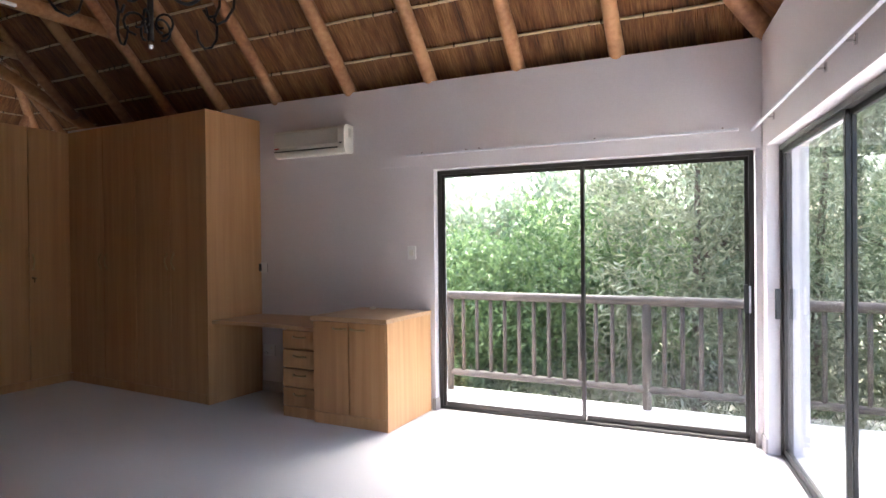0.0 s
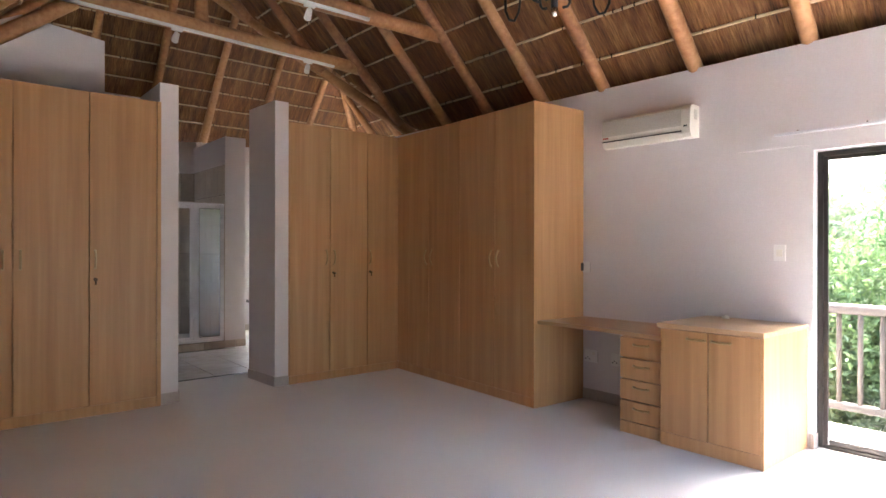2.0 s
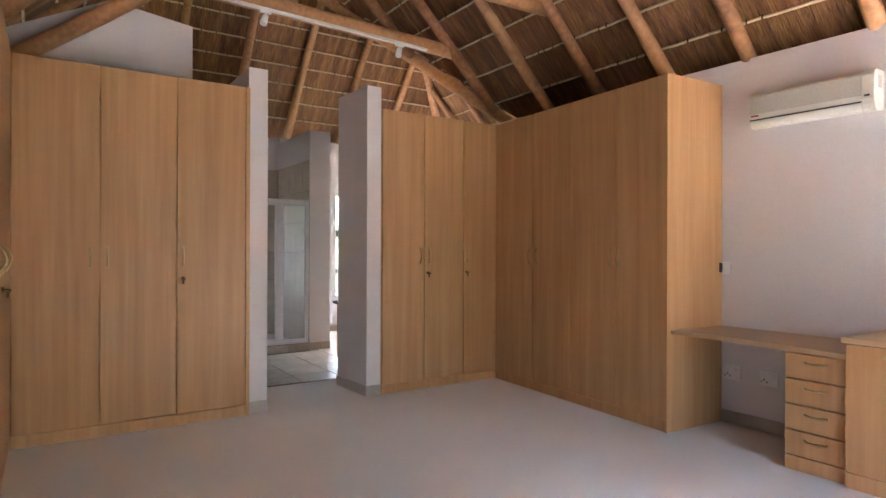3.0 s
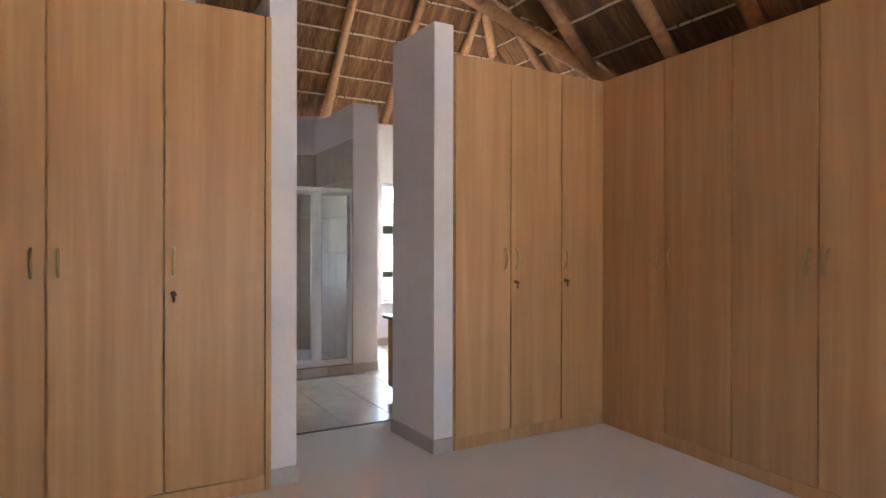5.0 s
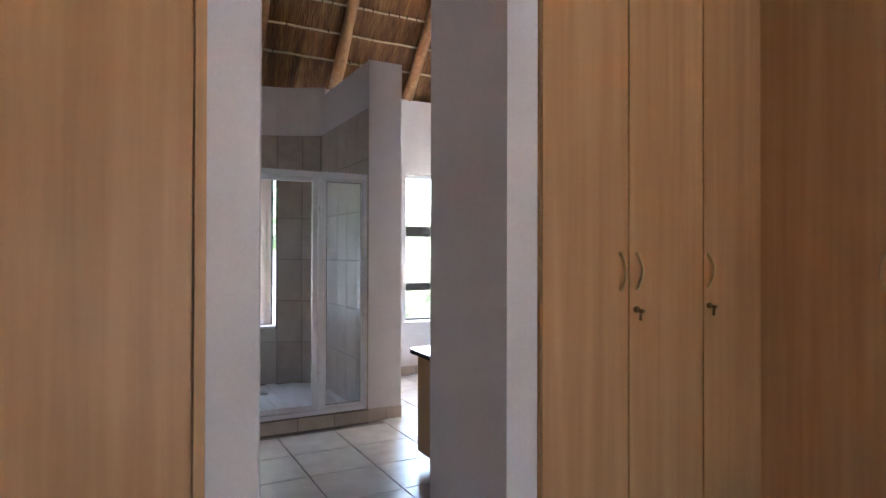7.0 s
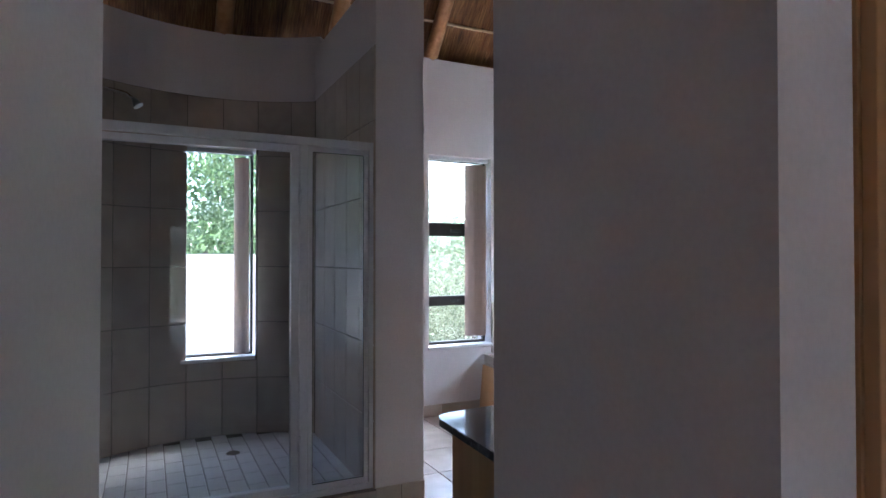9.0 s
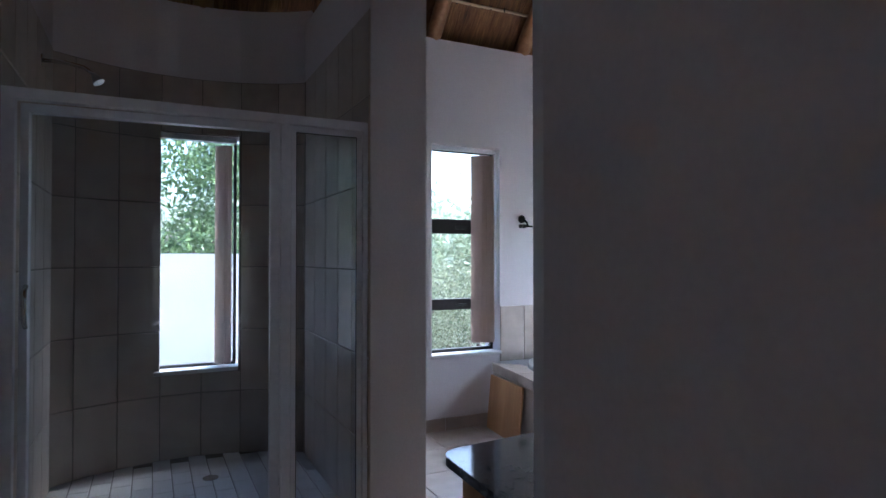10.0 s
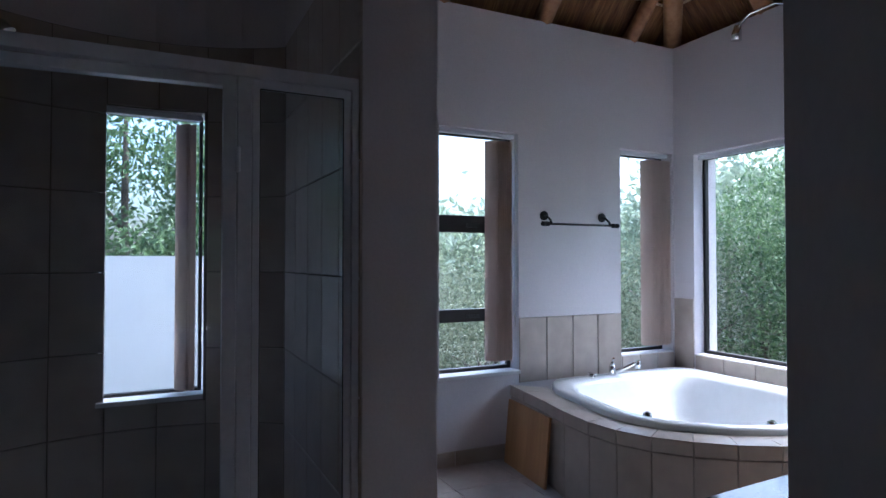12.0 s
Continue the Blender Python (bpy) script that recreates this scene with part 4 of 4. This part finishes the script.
for a in (-2.2, -1.35, -0.3, 1.2, 3.6):
    b = B()
    j = int((a % (2 * math.pi)) / (2 * math.pi) * N)
    rr = (dist[j] * 0.8 + mean * 0.82 * 0.2) * 0.79
    p = Vector((cx + math.cos(a) * rr, cy + math.sin(a) * rr, BZ - 0.11))
    o = Vector((-math.cos(a), -math.sin(a), 0.25)).normalized()
    tube(b, [p - o * 0.03, p + o * 0.012], 0.028, 14)
    tube(b, [p + o * 0.012, p + o * 0.02], 0.012, 10)
    part("jet", b, CHROME, tub, "chrome whirlpool jet")
for x, y in ((-9.067, 4.93), (-8.65, 5.37)):
    b = B()
    tube(b, [(x, y, BZ - 0.03), (x, y, BZ + 0.040)], 0.026, 16, 0.024)
    tube(b, [(x, y, BZ + 0.040), (x, y, BZ + 0.048)], 0.012, 12)
    part("air_button", b, CHROME, tub, "chrome whirlpool button")
MX, MY = -10.02, 5.53
b = B()
tube(b, [(MX, MY, BZ + 0.0), (MX, MY, BZ + 0.012)], 0.036, 16)
tube(b, [(MX, MY, BZ + 0.012), (MX, MY, BZ + 0.075), (MX, MY, BZ + 0.10)], 0.025, 16, 0.021)
mixer = solid("bath_mixer", b, CHROME, "chrome bath mixer tap with a rising spout", "tap")
b = B()
tube(b, [(MX, MY, BZ + 0.045), (MX + 0.05, MY + 0.07, BZ + 0.085), (MX + 0.09, MY + 0.13, BZ + 0.125), (MX + 0.10, MY + 0.155, BZ + 0.13)], 0.016, 12, 0.013)
part("spout", b, CHROME, mixer)
b = B()
tube(b, [(MX + 0.10, MY + 0.155, BZ + 0.145), (MX + 0.10, MY + 0.155, BZ + 0.085)], 0.019, 12)
part("nozzle", b, CHROME, mixer)
b = B()
tube(b, [(MX, MY, BZ + 0.10), (MX, MY, BZ + 0.125)], 0.021, 14, 0.012)
tube(b, [(MX, MY, BZ + 0.118), (MX + 0.03, MY - 0.02, BZ + 0.15), (MX + 0.055, MY - 0.035, BZ + 0.165)], 0.008, 8)
part("lever", b, CHROME, mixer)
b = B()
tube(b, [(-10.0, 5.33, BZ + 0.03), (-10.0, 5.33, BZ + 0.06)], 0.022, 12)
box(b, -10.04, -9.96, 5.32, 5.34, BZ + 0.06, BZ + 0.07, 0.003)
solid("bath_valve", b, CHROME, "small chrome valve handle on the bath surround", "valve")
# loose access panel leaning on the surround
b = B()
box(b, -0.27, 0.27, -0.009, 0.009, 0.0, 0.425, 0.002, Matrix.Translation((-9.86, 4.655, 0.002)) @ Matrix.Rotation(radians(-5.5), 4, "Z") @ Matrix.Rotation(radians(-5), 4, "X"))
solid("access_panel", b, OAK, "plain wooden board leaning against the tiled bath", "panel")

# towel rail
tr = root("towel_rail", (-10.2, 5.32, 1.66), "dark iron towel rail with scrolled brackets", "towel rail")
b = B()
tube(b, [(-10.10, 4.985, 1.635), (-10.10, 5.655, 1.635)], 0.008, 8)
part("bar", b, IRON, tr)
for y in (5.055, 5.59):
    b = B()
    tube(b, [(-10.2, y, 1.70), (-10.188, y, 1.70)], 0.034, 14)
    tube(b, [(-10.19, y, 1.70), (-10.15, y, 1.69), (-10.115, y, 1.665), (-10.10, y, 1.635)], 0.008, 8)
    part("bracket", b, IRON, tr)
for y in (4.985, 5.02, 5.62, 5.655):
    b = B()
    tube(b, [(-10.10, y - 0.012, 1.635), (-10.10, y, 1.635), (-10.10, y + 0.012, 1.635)], 0.017, 10)
    part("knob", b, IRON, tr)
# wall lamp
wl2 = root("wall_lamp", (-9.2, 6.35, 2.95), "gooseneck wall lamp with a small metal shade, unlit", "wall lamp")
b = B()
tube(b, [(-9.10, 6.35, 3.02), (-9.12, 6.31, 3.07), (-9.22, 6.24, 3.10), (-9.38, 6.2, 3.08), (-9.47, 6.2, 3.02)], 0.009, 8)
part("neck", b, CHROME, wl2)
b = B()
tube(b, [(-9.47, 6.2, 3.03), (-9.48, 6.2, 2.99), (-9.49, 6.2, 2.93)], 0.022, 14, 0.04)
part("shade", b, CHROME, wl2)

# vanity
va = root("vanity", (-7.2, 4.0, 0), "vanity unit with a black granite top and wooden base", "vanity")
b = B()
pts = [(-7.66, 5.3), (-7.73, 4.75), (-7.76, 4.3), (-7.74, 3.85), (-7.69, 3.4), (-7.66, 3.14)] + [(-7.58 - 0.08 * math.cos(a), 3.14 - 0.08 * math.sin(a)) for a in [k * math.pi / 12 for k in range(1, 7)]] + [(-6.77, 3.02), (-6.77, 5.3)]
prism(b, pts, 0.715, 0.745)
part("counter_top", b, GRANITE, va, "polished black granite top with a rounded corner")
b = B()
box(b, -7.56, -6.78, 3.10, 5.25, 0.08, 0.715, 0.003)
part("base", b, OAK, va)
b = B()
box(b, -7.50, -6.78, 3.16, 5.2, 0.0, 0.08)
part("plinth", b, DARKPL, va)
for k in range(4):
    b = B()
    box(b, -7.58, -7.561, 3.11 + k * 0.535, 3.635 + k * 0.535, 0.10, 0.70, 0.002)
    part("door", b, OAK, va)
b = B()
BX, BY, BR = -7.45, 4.20, 0.26
rings = []
for f, z in ((0.50, 0.747), (0.80, 0.79), (1.0, 0.885), (0.95, 0.887), (0.74, 0.80), (0.42, 0.765)):
    rings.append([b.verts.new((BX + BR * f * math.cos(k * math.pi / 16), BY + BR * f * math.sin(k * math.pi / 16), z)) for k in range(32)])
for p, q in zip(rings, rings[1:]):
    for j in range(32):
        b.faces.new((p[j], p[(j + 1) % 32], q[(j + 1) % 32], q[j])).smooth = True
b.faces.new(rings[0][::-1])
b.faces.new(rings[-1])
solid("wash_basin", b, GRANITE, "glossy black vessel basin on the granite top", "basin")

# ---- outside: deck, railing, garden ----
b = B()
box(b, -400, 400, -400, 400, -2.6, -2.4)
solid("ground", b, EARTH, "dark earth and low growth sloping away under trees", "ground", "structure")
b = B()
box(b, -6.2, 4.2, NORTH + 0.25, 6.72, -0.45, -0.28)
box(b, 1.05, 4.2, -2.0, NORTH + 0.25, -0.45, -0.28)
solid("deck", b, DECK, "pale smooth balcony floor outside the sliding doors", "balcony floor", "structure")


def railing(p0, p1, label):
    p0, p1 = Vector(p0), Vector(p1)
    d = p1 - p0
    L = d.length
    d.normalize()
    up = Vector((0, 0, 1))
    r = root("railing", p0, label, "railing", "balcony railings")
    for z, rad, nm in ((0.835, 0.05, "top_rail"), (-0.075, 0.04, "bottom_rail")):
        q = B()
        n = int(L / 0.3)
        tube(q, [p0 + d * (L * i / n) + up * z for i in range(n + 1)], rad, 10, jitter=0.12)
        part(nm, q, RAILWOOD, r, "weathered round timber rail")
    k = 0
    x = 0.08
    while x < L:
        q = B()
        post = k % 13 == 7
        rad = 0.045 if post else 0.023
        tube(q, [p0 + d * x + up * (-0.28 if post else -0.075), p0 + d * x + up * 0.4, p0 + d * x + up * 0.835], rad, 8, jitter=0.15)
        part("post" if post else "baluster", q, RAILWOOD, r)
        x += 0.172
        k += 1
    return r


railing((-6.0, 6.6, 0), (4.1, 6.6, 0), "weathered round-pole balcony railing with close balusters")
railing((4.1, 6.5, 0), (4.1, -1.5, 0), "weathered round-pole balcony railing along the side")
b = B()
box(b, 2.35, 2.65, 5.0, 5.3, -0.3, 3.2, 0.01)
solid("veranda_column", b, WHITE, "white plastered veranda column on the balcony", "column")
b = B()
box(b, -12.75, -12.55, -3.0, 3.9, -2.4, 1.415)
solid("garden_wall", b, WHITE, "plain white garden screen wall outside the shower window", "wall")


def tree(at, top, spread, material, leaves, size, slim, seed, base=-2.4, low=0.15, label="", trunk=0.09):
    """Trunk, limbs and a crown of many separate leaves gathered in uneven clumps."""
    rng = np.random.default_rng(seed)
    at = Vector((at[0], at[1], base))
    h = top - base
    r = root("tree", at, label, "tree", "garden trees")
    q = B()
    lean = Vector((rng.uniform(-0.3, 0.3), rng.uniform(-0.3, 0.3), 0))
    tube(q, [at + lean * (i / 6) ** 2 + Vector((0, 0, h * 0.8 * i / 6)) for i in range(7)], trunk, 8, trunk * 0.3, jitter=0.2)
    for k in range(9):
        a, f = rng.uniform(0, 6.28), rng.uniform(0.15, 0.75)
        s = at + lean * f * f + Vector((0, 0, h * 0.8 * f))
        e = Vector((math.cos(a), math.sin(a), 0.7)) * spread * rng.uniform(0.4, 0.8)
        tube(q, [s, s + e * 0.5 + Vector((0, 0, 0.05)), s + e], trunk * 0.45, 6, 0.012, jitter=0.2)
    part("trunk", q, BARK, r)
    nc = max(30, leaves // 70)
    u = rng.normal(size=(nc, 3))
    u /= np.linalg.norm(u, axis=1)[:, None]
    rad = rng.uniform(0.35, 1.0, nc) ** 0.5
    zc, zh = base + h * (low + (1 - low) / 2), h * (1 - low) / 2
    cen = np.c_[at.x + u[:, 0] * rad * spread, at.y + u[:, 1] * rad * spread, zc + u[:, 2] * rad * zh]
    pick = rng.integers(0, nc, leaves)
    pos = cen[pick] + rng.normal(size=(leaves, 3)) * spread * np.array([0.13, 0.13, 0.12])
    axis = rng.normal(size=(leaves, 3)) + (cen[pick] - np.array([at.x, at.y, zc])) / spread * 0.8
    axis[:, 2] += 0.25
    axis /= np.linalg.norm(axis, axis=1)[:, None]
    side = np.cross(axis, rng.normal(size=(leaves, 3)))
    side /= np.linalg.norm(side, axis=1)[:, None]
    nrm = np.cross(axis, side)
    L = size * rng.uniform(0.6, 1.3, leaves)[:, None]
    W = L * slim
    v = np.stack([pos, pos + axis * L * 0.5 + side * W + nrm * W * 0.4, pos + axis * L - nrm * L * 0.15, pos + axis * L * 0.5 - side * W + nrm * W * 0.4], axis=1).reshape(-1, 3)
    i = np.arange(leaves) * 4
    faces = np.concatenate([np.c_[i, i + 1, i + 2], np.c_[i, i + 2, i + 3]])
    me = bpy.data.meshes.new("crown")
    me.from_pydata((v - np.array(at)).tolist(), [], faces.tolist())
    me.materials.append(material)
    ob = new("crown", me)
    ob.parent = r
    ORIGIN[ob] = ORIGIN[r]
    return r


BROAD = "dense bush with broad glossy green leaves"
GREY = "tall shrub with narrow grey-green leaves and bare twigs"
FAR = "trees on the slope beyond the garden, leaves painted pale green for haze"
seed = 10
for x, y, top, spread in ((-6.4, 9.0, 1.7, 1.5), (-4.8, 9.3, 1.8, 1.6), (-3.3, 8.8, 1.75, 1.4), (-2.1, 9.4, 2.0, 1.4), (-0.9, 9.6, 2.4, 1.4)):
    seed += 1
    tree((x, y), top, spread, LEAF_A, 13000, 0.10, 0.27, seed, label=BROAD)
for x, y, top, spread in ((0.1, 8.5, 4.2, 1.3), (1.4, 8.9, 4.8, 1.5), (2.9, 9.2, 5.0, 1.6), (5.6, 8.2, 4.6, 1.6), (6.2, 5.6, 4.4, 1.7), (6.6, 3.0, 4.2, 1.7), (5.0, 10.5, 5.2, 1.8)):
    seed += 1
    tree((x, y), top, spread, LEAF_B, 15000, 0.135, 0.12, seed, label=GREY)
# distant trees, with haze painted into the leaf colour
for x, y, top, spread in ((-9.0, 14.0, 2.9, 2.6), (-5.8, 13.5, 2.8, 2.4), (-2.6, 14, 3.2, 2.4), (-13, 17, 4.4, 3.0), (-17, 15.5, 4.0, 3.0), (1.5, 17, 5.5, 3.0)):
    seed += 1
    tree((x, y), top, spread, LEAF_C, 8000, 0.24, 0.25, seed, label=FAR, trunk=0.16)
for x, y, top, spread in ((-14.6, 2.2, 4.6, 1.5), (-14.9, 3.9, 4.4, 1.5), (-15.0, 0.6, 4.4, 1.5)):
    seed += 1
    tree((x, y), top, spread, LEAF_A, 15000, 0.095, 0.22, seed, label="tall green shrub behind the white garden wall")
for x, y, top, spread in ((-13.6, 6.6, 1.35, 1.3), (-14.2, 8.4, 1.5, 1.5), (-13.0, 9.6, 2.0, 1.4), (-15.5, 6.0, 1.6, 1.6)):
    seed += 1
    tree((x, y), top, spread, LEAF_B, 14000, 0.065, 0.25, seed, label="low bush with small green leaves below the bathroom window")
# more distant trees to the west, leaves lightened for haze
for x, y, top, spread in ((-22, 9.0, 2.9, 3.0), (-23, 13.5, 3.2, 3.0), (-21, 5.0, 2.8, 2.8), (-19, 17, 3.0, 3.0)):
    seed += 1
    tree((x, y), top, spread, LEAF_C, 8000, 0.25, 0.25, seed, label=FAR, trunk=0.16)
for x, y, top, spread in ((-10.9, 10.6, 4.0, 1.5), (-9.3, 10.4, 4.4, 1.5), (-7.7, 10.8, 4.2, 1.6), (-12.6, 10.8, 2.8, 1.5)):
    seed += 1
    tree((x, y), top, spread, LEAF_A, 16000, 0.085, 0.2, seed, label="tall leafy shrub close outside the bath window")

# ---- tiles, laid one by one ----
def tile_mesh(name, w, h, t, material, bev=0.003):
    """A tile of width w (local x), height h (local z), thickness t towards local -y."""
    q = B()
    box(q, -w / 2, w / 2, -t, 0, -h / 2, h / 2)
    top = [f for f in q.faces if f.normal.y < -0.9]
    bmesh.ops.bevel(q, geom=[e for f in top for e in f.edges], offset=bev, segments=1, affect="EDGES")
    return mesh_of(name, q, material)


MESHES = {}


def lay(parent, w, h, t, m, material=TILE, name="tile"):
    key = (round(w, 3), round(h, 3), t, material.name)
    if key not in MESHES:
        MESHES[key] = tile_mesh("tile", w, h, t, material)
    ob = new(name, MESHES[key])
    ob.parent = parent
    ob.matrix_local = Matrix.Translation(-ORIGIN[parent]) @ m
    return ob


UPWARD = Matrix.Rotation(radians(-90), 4, "X")
# bathroom floor
S = 0.435
for i in range(9):
    for j in range(15):
        x, y = -6.77 - S * (i + 0.5), 0.665 + S * (j + 0.5)
        if x < -8.62 and 1.5 < y < 3.3:
            continue
        lay(bath_floor, S - 0.007, S - 0.007, 0.009, Matrix.Translation((x, y, -0.008)) @ UPWARD, FLOOR_TILE)
# shower floor
for i in range(8):
    for j in range(14):
        x, y = -8.82 - 0.204 * i - (0.102 if j % 2 else 0), 1.755 + 0.107 * j
        if x < CX and (x + 0.10 - CX) ** 2 + (y - CY) ** 2 > CR ** 2 or x - 0.1 < -10.25:
            continue
        lay(shower_floor, 0.198, 0.102, 0.006, Matrix.Translation((x, y, 0.044)) @ UPWARD, SHOWER_TILE)
# joint bedding behind the wall tiles
q = B()
arc_slab(q, A_END[0], A_WIN[0], CR - 0.004, CR - 0.0005, 0.0, 2.572, 5)
arc_slab(q, A_WIN[1], A_END[1], CR - 0.004, CR - 0.0005, 0.0, 2.572, 5)
arc_slab(q, A_WIN[0], A_WIN[1], CR - 0.004, CR - 0.0005, 0.0, 0.605, 4)
arc_slab(q, A_WIN[0], A_WIN[1], CR - 0.004, CR - 0.0005, 2.2, 2.572, 4)
part("bedding", q, GROUT, wall_shower)
q = B()
box(q, -10.0, -8.634, 3.1615, 3.1645, 0.0, 2.572)
part("bedding", q, GROUT, bpy.data.objects["wall_shower_pier"])
q = B()
box(q, -10.0, -8.634, 1.7005, 1.7035, 0.0, 2.572)
part("bedding", q, GROUT, bpy.data.objects["wall_shower_south"])
# curved shower wall
TH = 0.42
STEPA = 0.25 / CR
rows = [0.05 + TH * k for k in range(6)]
for k in range(-3, 4):
    a = k * STEPA - 0.03
    for z in rows:
        y = CY + CR * math.sin(a)
        z0, z1 = z, z + TH
        if 2.25 - 0.06 < y < 2.76 + 0.06 and z1 > 0.63 and z0 < 2.2:
            if z0 < 0.6:
                z1 = 0.603
            elif z1 > 2.25:
                z0 = 2.203
            elif 2.25 < y < 2.76:
                continue
        zc, hh = (z0 + z1) / 2, z1 - z0 - 0.006
        p = arc(a, CR - 0.0)
        lay(wall_shower, 0.25 - 0.006, hh, 0.012, Matrix.Translation((p[0] + 0.004, p[1], zc)) @ Matrix.Rotation(radians(90) - a, 4, "Z"))
pier = bpy.data.objects["wall_shower_pier"]
side = bpy.data.objects["wall_shower_south"]
for i in range(5):
    for z in rows:
        x = -8.76 - 0.262 * i
        lay(pier, 0.256, TH - 0.006, 0.01, Matrix.Translation((x, 3.165, z + TH / 2)), TILE)
        lay(side, 0.256, TH - 0.006, 0.01, Matrix.Translation((x, 1.70, z + TH / 2)) @ Matrix.Rotation(radians(180), 4, "Z"), TILE)
# kerb
for k in range(5):
    lay(curb, 0.286, 0.094, 0.008, Matrix.Translation((-8.61, 1.85 + 0.292 * k, 0.047)) @ Matrix.Rotation(radians(90), 4, "Z"), TILE)
# skirting tiles
bw = bpy.data.objects["wall_west"]
for k in range(3):
    lay(bw, 0.43, 0.10, 0.01, Matrix.Translation((-10.2, 3.68 + 0.436 * k, 0.05)) @ Matrix.Rotation(radians(90), 4, "Z"), TILE)
for k, w in ((0, 0.145), (1, 0.145)):
    lay(pier, w, 0.10, 0.01, Matrix.Translation((-8.63, 3.24 + 0.15 * k, 0.05)) @ Matrix.Rotation(radians(90), 4, "Z"), TILE)
lay(pier, 0.43, 0.10, 0.01, Matrix.Translation((-8.86, 3.46, 0.05)) @ Matrix.Rotation(radians(180), 4, "Z"), TILE)
# splashback
for k in range(4):
    lay(bw, 0.229, 0.455, 0.01, Matrix.Translation((-10.2, 4.957 + 0.235 * k, BZ + 0.235)) @ Matrix.Rotation(radians(90), 4, "Z"), TILE)
for k in range(3):
    lay(bw, 0.178, 0.125, 0.01, Matrix.Translation((-10.2, 5.875 + 0.184 * k, BZ + 0.065)) @ Matrix.Rotation(radians(90), 4, "Z"), TILE)
bn = bpy.data.objects["wall_bathroom_north"]
lay(bn, 0.19, 0.56, 0.01, Matrix.Translation((-10.10, 6.35, BZ + 0.285)), TILE)
for k in range(7):
    lay(bn, 0.256, 0.125, 0.01, Matrix.Translation((-9.86 + 0.262 * k, 6.35, BZ + 0.065)), TILE)
# bath surround: upright tiles, rim tiles and deck
for k in range(13):
    p, q = Vector(apron(k / 13)), Vector(apron((k + 1) / 13))
    c, d = (p + q) / 2, q - p
    turn = Matrix.Rotation(math.atan2(d.y, d.x), 4, "Z")
    lay(surround, d.length - 0.006, 0.425, 0.012, Matrix.Translation((*inset(c, 0.022), 0.215)) @ turn, TILE)
    lay(surround, d.length - 0.006, 0.070, 0.014, Matrix.Translation((*inset(c, 0.018), BZ - 0.037)) @ turn, TILE)
    q2 = B()
    pi, qi = inset(p, 0.24), inset(q, 0.24)
    prism(q2, [tuple(p + d * 0.015), tuple(q - d * 0.015), qi, pi], BZ - 0.008, BZ)
    part("tile", q2, TILE, surround)
